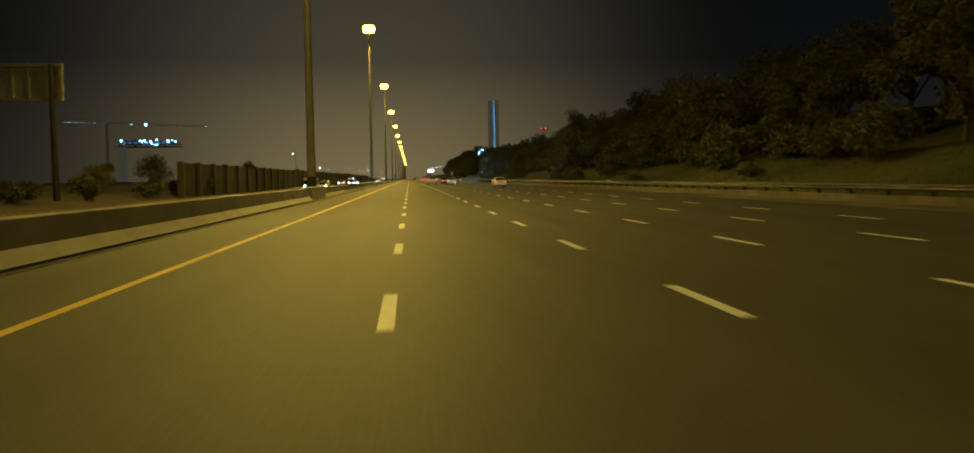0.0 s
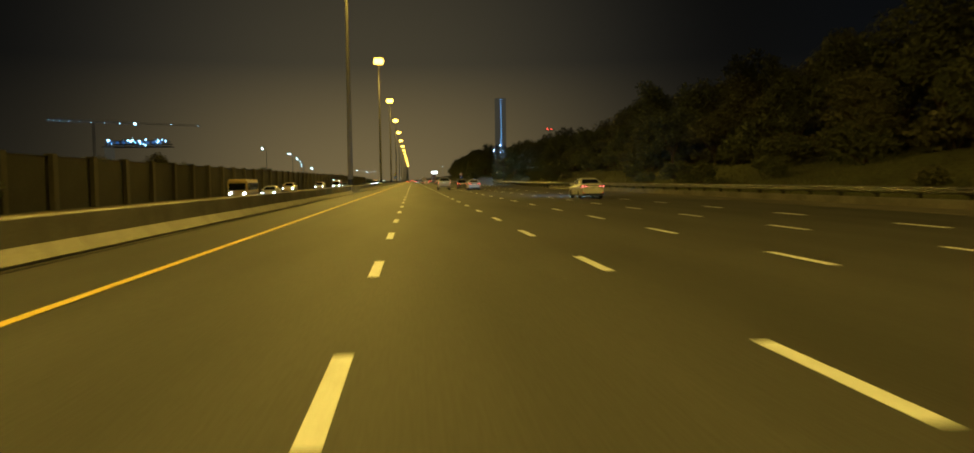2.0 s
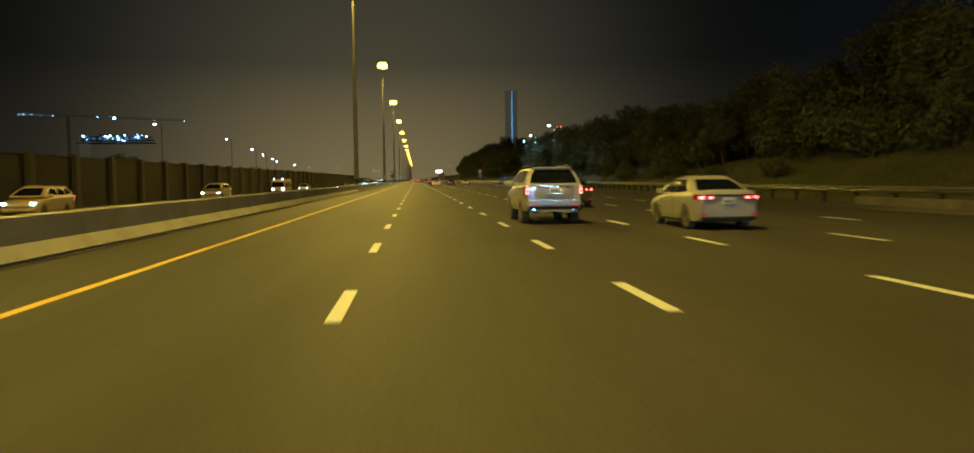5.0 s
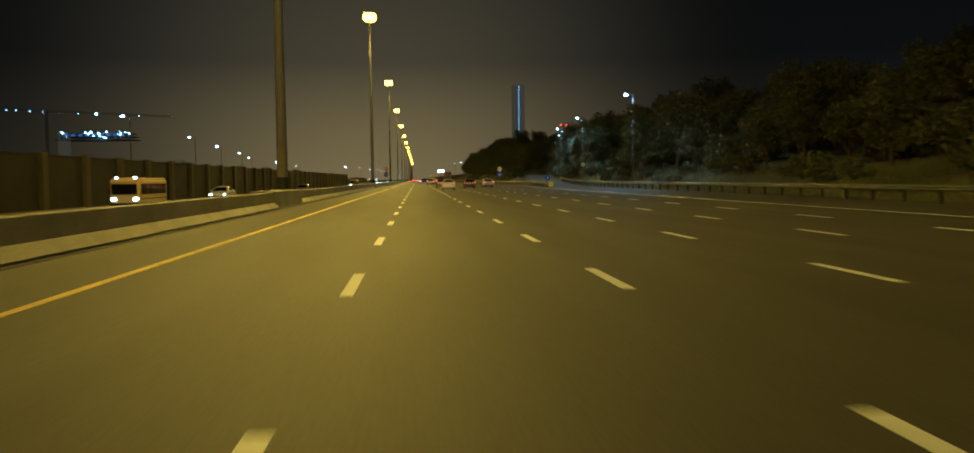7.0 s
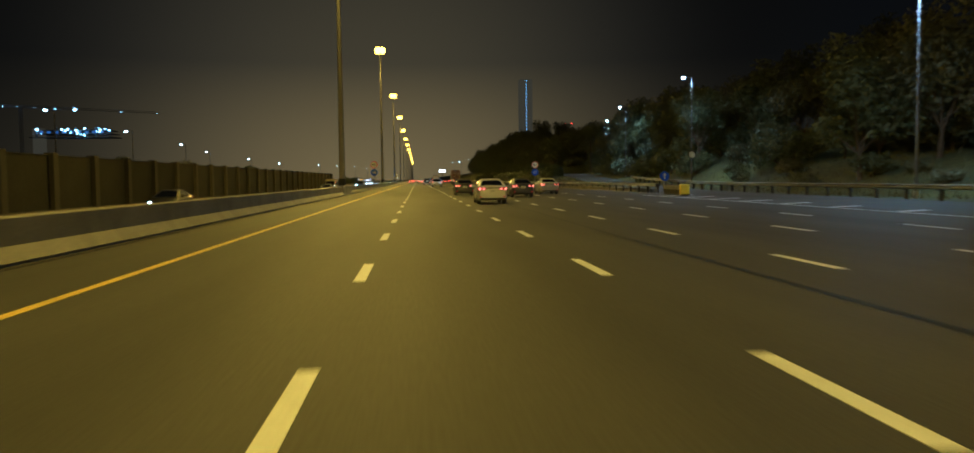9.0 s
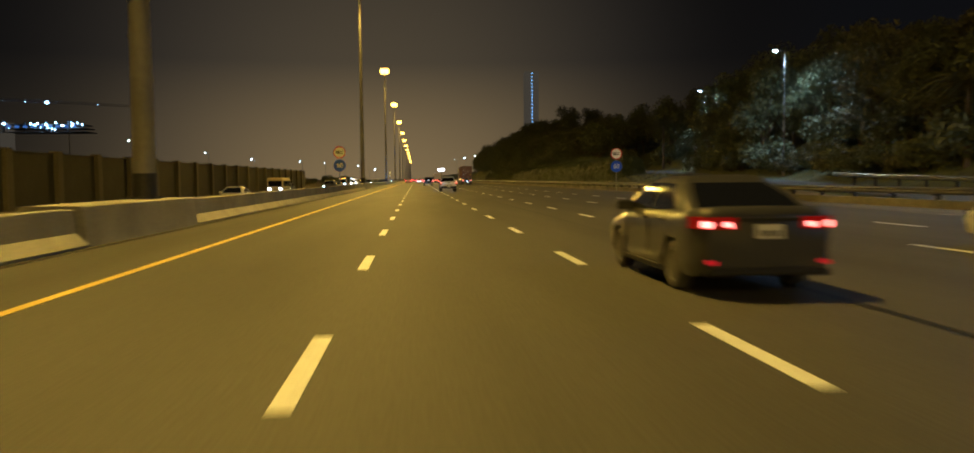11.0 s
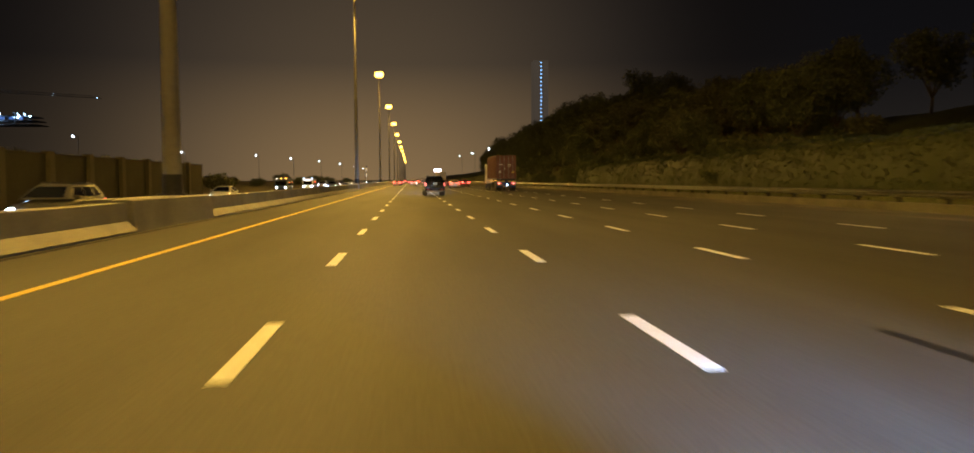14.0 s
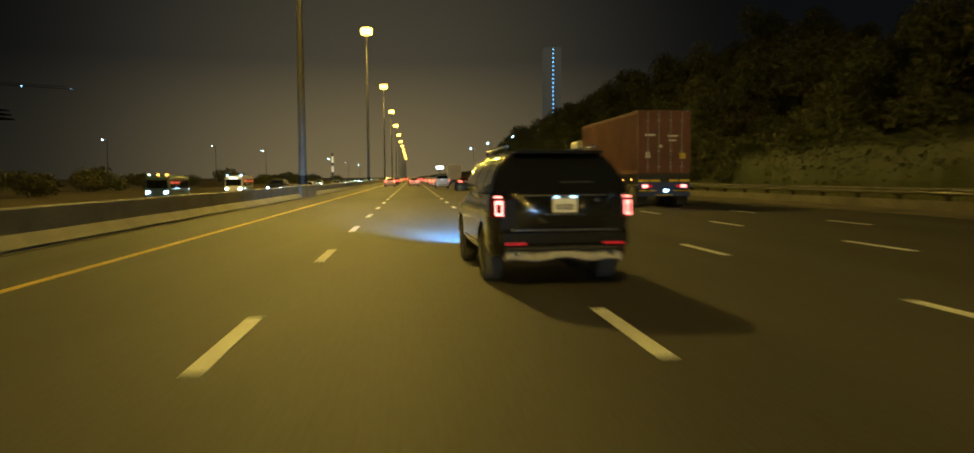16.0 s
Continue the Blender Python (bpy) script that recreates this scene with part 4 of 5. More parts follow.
TAIL_LENS = material("lit_red_lens", (0.25, 0.008, 0.006), 0.25, emit=(1.0, 0.012, 0.008), strength=0.10)
# faint red glow; on bumper reflectors it stands in for reflected headlight
TAIL_DULL = material("dull_red_glow", (0.35, 0.01, 0.01), 0.3, emit=(1.0, 0.02, 0.03), strength=0.35)
REFLECT_YELLOW = material("reflective_yellow_strip", (0.85, 0.75, 0.05), 0.3, grain=0.05, grain_scale=20)
DARK_RED = material("unlit_red_lens", (0.12, 0.005, 0.005), 0.3)
FAR_TAIL = lamp_glow("far_tail_lamp", (1.0, 0.055, 0.035), 14.0)
HEAD_WHITE = lamp_glow("head_lamp_white", (0.55, 0.79, 1.0), 50.0)
HEAD_COOL = lamp_glow("head_lamp_blue_white", (0.35, 0.66, 1.0), 70.0)
AMBER = lamp_glow("amber_lamp", (1.0, 0.42, 0.05), 8.0)
HEAD_PLATE = lamp_glow("small_blue_lamp", (0.45, 0.70, 1.0), 9.0)
PLATE_WHITE = material("number_plate", (0.85, 0.85, 0.85), 0.4, grain=0.03, grain_scale=30)
PLATE_BAR = material("plate_bars", (0.05, 0.05, 0.06), 0.5)


def lathe_x(profile, n=28):
    """Turn (x, radius) pairs about the x axis."""
    bm = bmesh.new()
    rings = [[bm.verts.new((x, r * math.cos(math.tau * i / n), r * math.sin(math.tau * i / n))) for i in range(n)] for x, r in profile]
    for a, b in zip(rings, rings[1:]):
        for i in range(n):
            bm.faces.new((a[i], a[(i + 1) % n], b[(i + 1) % n], b[i]))
    bm.faces.new(rings[0])
    bm.faces.new(rings[-1][::-1])
    return bm


def wheel_meshes(r, width, hole=0.66):
    w = width / 2
    tyre = finish("wheel", lathe_x([(-w * 0.75, r * hole), (-w, r * (hole + 0.06)), (-w, r * 0.90), (-w * 0.82, r * 0.985), (-w * 0.45, r), (w * 0.45, r), (w * 0.82, r * 0.985), (w, r * 0.90), (w, r * (hole + 0.06)), (w * 0.75, r * hole)]), TYRE, True)
    bm = lathe_x([(w * 0.55, r * 0.16), (w * 0.72, r * 0.14), (w * 0.74, r * 0.02)], 16)
    rim_r = r * hole
    for i in range(5):
        a = math.tau * i / 5
        q = bmesh.ops.create_cube(bm, size=1)["verts"]
        bmesh.ops.scale(bm, vec=(w * 0.28, rim_r * 0.20, rim_r * 0.92), verts=q)
        bmesh.ops.translate(bm, vec=(w * 0.58, 0, rim_r * 0.50), verts=q)
        bmesh.ops.rotate(bm, cent=(0, 0, 0), matrix=Matrix.Rotation(a, 3, "X"), verts=q)
    rings = []
    n = 28
    for x, rr in ((w * 0.80, rim_r * 1.03), (w * 0.86, rim_r * 0.98), (w * 0.70, rim_r * 0.88), (w * 0.30, rim_r * 0.86)):
        rings.append([bm.verts.new((x, rr * math.cos(math.tau * i / n), rr * math.sin(math.tau * i / n))) for i in range(n)])
    for a, b in zip(rings, rings[1:]):
        for i in range(n):
            bm.faces.new((a[i], a[(i + 1) % n], b[(i + 1) % n], b[i]))
    return tyre, finish("rim", bm, RIM)


def add_wheels(t, half, r, width, axles, hole=0.66):
    tyre, rim = wheel_meshes(r, width, hole)
    for y in axles:
        for side in (-1, 1):
            w = part("wheel", tyre, None, t, at=pose(side * (half - width / 2 - 0.02), y, r, 0, 0, 0 if side > 0 else 180))
            part("rim", rim, None, w)


def along(points, y):
    for (a, u), (b, v) in zip(points, points[1:]):
        if y <= b:
            k = (y - a) / (b - a)
            k = min(1, max(0, k))
            return u + (v - u) * k
    return points[-1][1]


def car_body(length, half, clearance, deck, axles, r, end_round=0.16):
    """Lower body with real wheel arches; deck is the height of the bonnet, belt and boot along the car."""
    stations = sorted(set([0.0, 0.03, 0.10, 0.2, 0.35, length - 0.35, length - 0.2, length - 0.10, length - 0.03, length]
                          + [round(0.12 * i, 3) for i in range(3, int(length / 0.12) - 2)]
                          + [round(a + k * r * 0.14, 3) for a in axles for k in range(-8, 9)]))
    bm = bmesh.new()
    rings = []
    for y in stations:
        e = min(y, length - y)
        k = max(0.0, 1 - e / 0.55)
        w = half * (1 - end_round * k ** 2.2)
        zt = along(deck, y) - 0.05 * max(0.0, 1 - e / 0.10) ** 2
        zb = clearance + 0.14 * max(0.0, 1 - e / 0.35) ** 2
        arch = 0.0
        for a in axles:
            ra = r * 1.16
            if abs(y - a) < ra:
                arch = max(arch, r + math.sqrt(ra * ra - (y - a) ** 2))
        prof = [(0, zb + 0.03), (w * 0.70, zb + 0.01), (w * 0.94, zb + 0.04), (w * 0.99, zb + 0.16), (w * 0.985, zb + 0.26), (w, (zb + zt) / 2 + 0.08), (w * 0.985, zt - 0.16), (w * 0.95, zt - 0.06), (w * 0.87, zt - 0.008), (w * 0.5, zt + 0.014), (0, zt + 0.02)]
        ring = []
        for i, (x, z) in enumerate(prof):
            if i <= 5:
                z = max(z, min(arch, zt - 0.20 + 0.012 * i))
            ring.append((x, z))
        full = ring + [(-x, z) for x, z in ring[-2:0:-1]]
        rings.append([bm.verts.new((x, y, z)) for x, z in full])
    n = len(rings[0])
    for a, b in zip(rings, rings[1:]):
        for i in range(n):
            bm.faces.new((a[i], a[(i + 1) % n], b[(i + 1) % n], b[i]))
    bm.faces.new(rings[0])
    bm.faces.new(rings[-1][::-1])
    return bm


def rounded(w, y0, y1, z, rad, n=4):
    pts = []
    for cx, cy, a0 in ((w - rad, y1 - rad, 0), (-w + rad, y1 - rad, 90), (-w + rad, y0 + rad, 180), (w - rad, y0 + rad, 270)):
        for i in range(n + 1):
            a = radians(a0 + 90 * i / n)
            pts.append((cx + rad * math.cos(a), cy + rad * math.sin(a), z))
    return pts


class Cabin:
    """The greenhouse: straight-sided between belt and roof edge."""

    def __init__(self, w0, w1, rear0, rear1, front0, front1, z0, z1):
        self.w0, self.w1, self.r0, self.r1, self.f0, self.f1, self.z0, self.z1 = w0, w1, rear0, rear1, front0, front1, z0, z1

    def at(self, s):
        side, end = (s, s) if s < 0 else (0.35 * s + 0.65 * s ** 2.2, 0.68 * s + 0.32 * s * s)
        mix = lambda a, b, k: a + (b - a) * k
        return mix(self.w0, self.w1, side), mix(self.r0, self.r1, end), mix(self.f0, self.f1, end), mix(self.z0, self.z1, s)

    def mesh(self):
        bm = bmesh.new()
        rings = []
        for s in (-0.08, 0.0, 0.2, 0.4, 0.6, 0.8, 0.92, 1.0):
            w, a, b, z = self.at(s)
            rings.append(rounded(w, a, b, z, 0.13))
        w, a, b, z = self.at(1.0)
        rings.append(rounded(w - 0.05, a + 0.06, b - 0.07, z + 0.045, 0.12))
        rings.append(rounded(w - 0.20, a + 0.25, b - 0.30, z + 0.075, 0.10))
        rows = [[bm.verts.new(p) for p in ring] for ring in rings]
        n = len(rows[0])
        for p, q in zip(rows, rows[1:]):
            for i in range(n):
                bm.faces.new((p[i], p[(i + 1) % n], q[(i + 1) % n], q[i]))
        bm.faces.new(rows[-1])
        return bm

    def pane(self, place, steps=6):
        """A curved pane with a turned-in edge; place(u, v, inner) gives its points."""
        bm = bmesh.new()
        rows = [[bm.verts.new(place(u, i / steps, False)) for u in (0.0, 1.0)] for i in range(steps + 1)]
        for a, b in zip(rows, rows[1:]):
            bm.faces.new((a[0], a[1], b[1], b[0]))
        loop = [r[0] for r in rows] + [r[1] for r in rows[::-1]]
        back = [bm.verts.new(place(u, i / steps, True)) for u, i in [(0.0, k) for k in range(steps + 1)] + [(1.0, k) for k in range(steps, -1, -1)]]
        n = len(loop)
        for i in range(n):
            bm.faces.new((loop[i], loop[(i + 1) % n], back[(i + 1) % n], back[i]))
        return bm

    def side(self, side, corners, lift=0.008):
        """A pane on a flank; corners are (y, s): two along the belt, two along the roof edge."""
        (ya, sa), (yb, sb), (yc, sc), (yd, sd) = corners

        def place(u, v, inner):
            y, s = (ya * (1 - v) + yd * v, sa * (1 - v) + sd * v) if u == 0 else (yb * (1 - v) + yc * v, sb * (1 - v) + sc * v)
            w, _, _, z = self.at(s)
            return side * (w - 0.02 if inner else w + lift), y, z

        return self.pane(place)

    def end(self, rear, s0, s1, margin0=0.15, margin1=0.15, lift=0.008):
        def place(u, v, inner):
            w, a, b, z = self.at(s0 + (s1 - s0) * v)
            y = a - lift if rear else b + lift
            if inner:
                y += 0.03 if rear else -0.03
            return (2 * u - 1) * (w - margin0 - (margin1 - margin0) * v), y, z

        return self.pane(place)


def wrap_strip(side, line, z0, z1, proud=0.0, depth=0.05):
    """A band that follows a plan line (x, y) round the corner of a car."""
    bm = bmesh.new()
    rows = []
    for i, (x, y) in enumerate(line):
        (xa, ya), (xb, yb) = line[max(0, i - 1)], line[min(len(line) - 1, i + 1)]
        d = Vector((yb - ya, xa - xb)).normalized()
        rows.append([bm.verts.new((side * (x + d.x * o), y + d.y * o, z)) for o, z in ((proud, z0), (proud, z1), (-depth, z1), (-depth, z0))])
    for a, b in zip(rows, rows[1:]):
        for k in range(4):
            bm.faces.new((a[k], a[(k + 1) % 4], b[(k + 1) % 4], b[k]))
    bm.faces.new(rows[0])
    bm.faces.new(rows[-1][::-1])
    return bm


def join(a, b):
    """Adds the faces of b to a."""
    made = [a.verts.new(v.co) for v in b.verts]
    b.verts.index_update()
    for f in b.faces:
        a.faces.new([made[v.index] for v in f.verts])
    b.free()
    return a


def number_plate(t, x, y, z, w=0.50, h=0.13):
    pl = part("number_plate", a_box(x - w / 2, x + w / 2, y - 0.015, y + 0.03, z - h / 2, z + h / 2, 0.004), PLATE_WHITE, t, "white number plate")
    for i in range(5):
        part("plate_bar", a_box(x - w * 0.36 + i * w * 0.15, x - w * 0.36 + i * w * 0.15 + w * 0.09, y - 0.019, y - 0.014, z - h * 0.34, z + h * 0.10), PLATE_BAR, pl)


def mirrors(t, half, y, z, mat):
    for side in (-1, 1):
        part("mirror", a_box(side * (half - 0.06) if side > 0 else -half - 0.17, half + 0.17 if side > 0 else -half + 0.06, y - 0.08, y + 0.07, z - 0.07, z + 0.08, 0.035), mat, t)


def sedan(name_at, mat, label, group="", tail=TAIL_RED, hot=True, heads=None, tail_lit=True):
    t = thing("car", label, "car", name_at, group)
    L, half, r, ax = 4.62, 0.885, 0.315, (0.98, 3.68)
    part("body", car_body(L, half, 0.19, [(0, 1.02), (0.12, 1.07), (0.4, 1.07), (0.9, 1.02), (3.2, 0.96), (3.7, 0.90), (4.3, 0.78), (4.62, 0.62)], ax, r), mat, t, smooth=True)
    cab = Cabin(0.83, 0.60, 0.42, 1.38, 3.66, 2.56, 0.97, 1.40)
    part("roof", cab.mesh(), mat, t, smooth=True)
    for side in (-1, 1):
        part("window", cab.side(side, [(2.02, 0.06), (3.15, 0.06), (2.60, 0.90), (2.02, 0.92)]), CAR_GLASS, t)
        part("window", cab.side(side, [(0.98, 0.16), (1.96, 0.06), (1.96, 0.92), (1.46, 0.88)]), CAR_GLASS, t)
        part("door_handle", a_box(side * (half - 0.01) - 0.02, side * (half - 0.01) + 0.02, 2.10, 2.27, 0.86, 0.89, 0.008), mat, t)
        part("door_handle", a_box(side * (half - 0.01) - 0.02, side * (half - 0.01) + 0.02, 1.30, 1.47, 0.87, 0.90, 0.008), mat, t)
    part("rear_window", cab.end(True, 0.08, 0.92), CAR_GLASS, t)
    part("windscreen", cab.end(False, 0.06, 0.94), CAR_GLASS, t)
    for side in (-1, 1):
        corner = [(0.40, -0.022), (0.58, -0.024), (0.69, -0.016), (0.755, 0.006), (0.792, 0.065), (0.83, 0.16), (0.872, 0.30)]
        lamp = part("tail_light", wrap_strip(side, corner, 0.82, 0.965, 0.012), DARK_RED if not tail_lit else tail, t, "red tail light that wraps round the corner")
        if hot:
            part("bulb", join(wrap_strip(side, [(0.46, -0.023), (0.56, -0.024)], 0.845, 0.905, 0.02), wrap_strip(side, corner[2:5], 0.84, 0.915, 0.02)), TAIL_HOT, lamp)
        part("headlight", a_box(min(side * 0.60, side * 0.76), max(side * 0.60, side * 0.76), L - 0.28, L - 0.01, 0.61, 0.71, 0.03), heads or CAR_GLASS, t)
        # bumper reflector, given a glow of its own
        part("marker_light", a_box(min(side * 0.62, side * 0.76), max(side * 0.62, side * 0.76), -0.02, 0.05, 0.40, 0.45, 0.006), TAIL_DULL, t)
    part("chrome_strip", a_box(-0.40, 0.40, -0.036, 0.03, 0.915, 0.955, 0.008), TRIM, t, "dark strip between the tail lights")
    part("bumper", a_box(-0.74, 0.74, -0.05, 0.12, 0.26, 0.36, 0.03), TRIM, t, "dark lower bumper edge")
    for side in (-1, 1):
        part("sill_trim", a_box(side * 0.87 - 0.025, side * 0.87 + 0.025, 1.42, 3.24, 0.20, 0.27, 0.01), TRIM, t)
        for y in (2.0, 3.12):
            part("door_seam", a_box(side * 0.886 - 0.004, side * 0.886 + 0.004, y, y + 0.012, 0.36, 0.84), TRIM, t)
    part("grille", a_box(-0.5, 0.5, L - 0.10, L + 0.015, 0.34, 0.52, 0.02), TRIM, t)
    number_plate(t, 0, -0.02, 0.79, 0.34, 0.17)
    mirrors(t, half, 3.05, 1.02, mat)
    add_wheels(t, half, r, 0.21, ax)
    return t


def suv(name_at, mat, label, group="", heads=None):
    t = thing("suv", label, "car", name_at, group)
    L, half, r, ax = 5.0, 0.95, 0.385, (1.12, 3.98)
    part("body", car_body(L, half, 0.36, [(0, 1.22), (0.25, 1.28), (3.1, 1.25), (3.6, 1.18), (4.5, 1.06), (5.0, 0.86)], ax, r, 0.12), mat, t, smooth=True)
    cab = Cabin(0.89, 0.66, 0.10, 0.46, 3.95, 3.02, 1.27, 1.74)
    part("roof", cab.mesh(), mat, t, smooth=True)
    for side in (-1, 1):
        part("window", cab.side(side, [(2.25, 0.08), (3.45, 0.08), (2.92, 0.90), (2.25, 0.92)]), CAR_GLASS, t)
        part("window", cab.side(side, [(1.28, 0.08), (2.17, 0.08), (2.17, 0.92), (1.28, 0.92)]), CAR_GLASS, t)
        part("window", cab.side(side, [(0.52, 0.22), (1.20, 0.08), (1.20, 0.92), (0.74, 0.90)]), CAR_GLASS, t)
        rail = a_tube((side * 0.62, 0.80, 1.86), (side * 0.62, 2.75, 1.86), 0.026, 0.022, 8)
        for y in (0.80, 1.8, 2.75):
            tube(rail, (side * 0.62, y, 1.77), (side * 0.62, y, 1.86), 0.026, 0.02, 8)
        part("roof_rail", rail, CHROME, t, "slim roof rail")
        for y in (1.35, 2.35):
            part("door_handle", a_box(side * 0.94 - 0.02, side * 0.94 + 0.02, y, y + 0.2, 1.06, 1.095, 0.01), CHROME, t)
        part("side_strip", a_box(side * 0.94 - 0.015, side * 0.94 + 0.015, 1.65, 3.45, 0.50, 0.525, 0.006), CHROME, t)
        corner = [(0.775, -0.021), (0.80, -0.018), (0.82, -0.012), (0.85, 0.008), (0.874, 0.06), (0.902, 0.14), (0.93, 0.24)]
        lamp = part("tail_light", wrap_strip(side, corner, 0.925, 1.175, 0.012), DARK_RED, t, "red C-shaped tail light that wraps round the corner")
        ring_line = [(0.795, -0.018), (0.82, -0.012), (0.85, 0.008), (0.864, 0.035), (0.874, 0.06)]
        ring = wrap_strip(side, ring_line, 1.10, 1.145, 0.022)
        for line, za, zb in ((ring_line, 0.955, 0.99), (ring_line[:2], 0.99, 1.10), (ring_line[3:], 0.99, 1.10)):
            join(ring, wrap_strip(side, line, za, zb, 0.022))
        part("bulb", ring, TAIL_HOT, lamp, "bright glowing lamp ring")
        # bumper reflector that glows in place of headlight thrown back
        part("marker_light", a_box(min(side * 0.50, side * 0.78), max(side * 0.50, side * 0.78), -0.075, 0.0, 0.585, 0.610, 0.006), TAIL_DULL, t, "thin red bumper reflector with an added glow")
        part("exhaust", a_tube((side * 0.62, -0.01, 0.47), (side * 0.62, 0.3, 0.47), 0.04, 0.04, 12), CHROME, t)
        part("headlight", a_box(min(side * 0.66, side * 0.84), max(side * 0.66, side * 0.84), L - 0.32, L - 0.01, 0.82, 0.94, 0.03), heads or CAR_GLASS, t)
    part("rear_window", cab.end(True, 0.06, 0.94, 0.14, 0.12), CAR_GLASS, t)
    part("windscreen", cab.end(False, 0.06, 0.94), CAR_GLASS, t)
    part("spoiler", a_box(-0.60, 0.60, 0.30, 0.58, 1.75, 1.795, 0.015), mat, t)
    bm = bmesh.new()
    rows = []
    for i in range(11):
        v = i / 10
        row = []
        for j in range(17):
            u = -1 + j / 8
            bulge = 0.075 * (1 - abs(u) ** 3.5) * (math.sin(math.pi * (0.12 + 0.80 * v)) ** 0.7) - (0.03 if abs(u) < 0.36 and 0.45 < v < 0.95 else 0.0)
            row.append(bm.verts.new((u * 0.69, 0.02 - bulge, 0.79 + 0.45 * v)))
        rows.append(row)
    for p, q in zip(rows, rows[1:]):
        for j in range(16):
            bm.faces.new((p[j], p[j + 1], q[j + 1], q[j]))
    part("tailgate", bm, mat, t, smooth=True)
    part("chrome_strip", a_box(-0.55, 0.55, -0.06, 0.05, 1.203, 1.226, 0.008), CHROME, t, "chrome strip across the tailgate")
    part("badge", a_tube((0.42, -0.06, 1.15), (0.42, 0.08, 1.15), 0.025, 0.025, 20), CHROME, t, "plain oval badge")
    part("bumper", a_box(-0.85, 0.85, -0.06, 0.20, 0.56, 0.78, 0.05), mat, t, "body-coloured rear bumper")
    part("bumper_strip", a_box(-0.70, 0.70, -0.068, 0.0, 0.76, 0.782, 0.006), CHROME, t)
    part("valance", a_box(-0.78, 0.78, -0.02, 0.30, 0.49, 0.56, 0.03), TRIM, t)
    bm = bmesh.new()
    rows = []
    for i in range(25):
        u = -1 + i / 12
        mid = 0.445 + 0.022 * math.cos(u * 7.0) - 0.035 * abs(u) ** 3
        rows.append([bm.verts.new((u * 0.76, y, mid + z)) for y, z in ((0.04, 0.05), (0.0, 0.02), (0.01, -0.05), (0.10, -0.075), (0.34, -0.06), (0.36, 0.05))])
    for a, b in zip(rows, rows[1:]):
        for k in range(6):
            bm.faces.new((a[k], a[(k + 1) % 6], b[(k + 1) % 6], b[k]))
    bm.faces.new(rows[0])
    bm.faces.new(rows[-1][::-1])
    part("underbody", bm, UNDER, t, "underbody panel behind the rear wheels, lightened as by headlights", smooth=True)
    part("wiper", a_box(-0.02, 0.42, 0.15, 0.17, 1.37, 1.39), TRIM, t)
    for x in (-0.11, 0.11):
        part("plate_light", a_box(x - 0.022, x + 0.022, -0.062, -0.03, 1.182, 1.198, 0.004), HEAD_PLATE, t, "small blue-white plate light")
    part("plate_strip", a_box(-0.26, 0.26, -0.058, 0.0, 0.962, 0.977, 0.004), CHROME, t)
    for side in (-1, 1):
        part("marker_light", wrap_strip(side, [(0.85, 0.008), (0.864, 0.035), (0.874, 0.06), (0.888, 0.10)], 1.182, 1.204, 0.014), TAIL_HOT, t, "small red lamp above the tail light")
    number_plate(t, 0, -0.045, 1.085, 0.31, 0.18)
    mirrors(t, half, 3.30, 1.29, mat)
    add_wheels(t, half, r, 0.255, ax)
    return t


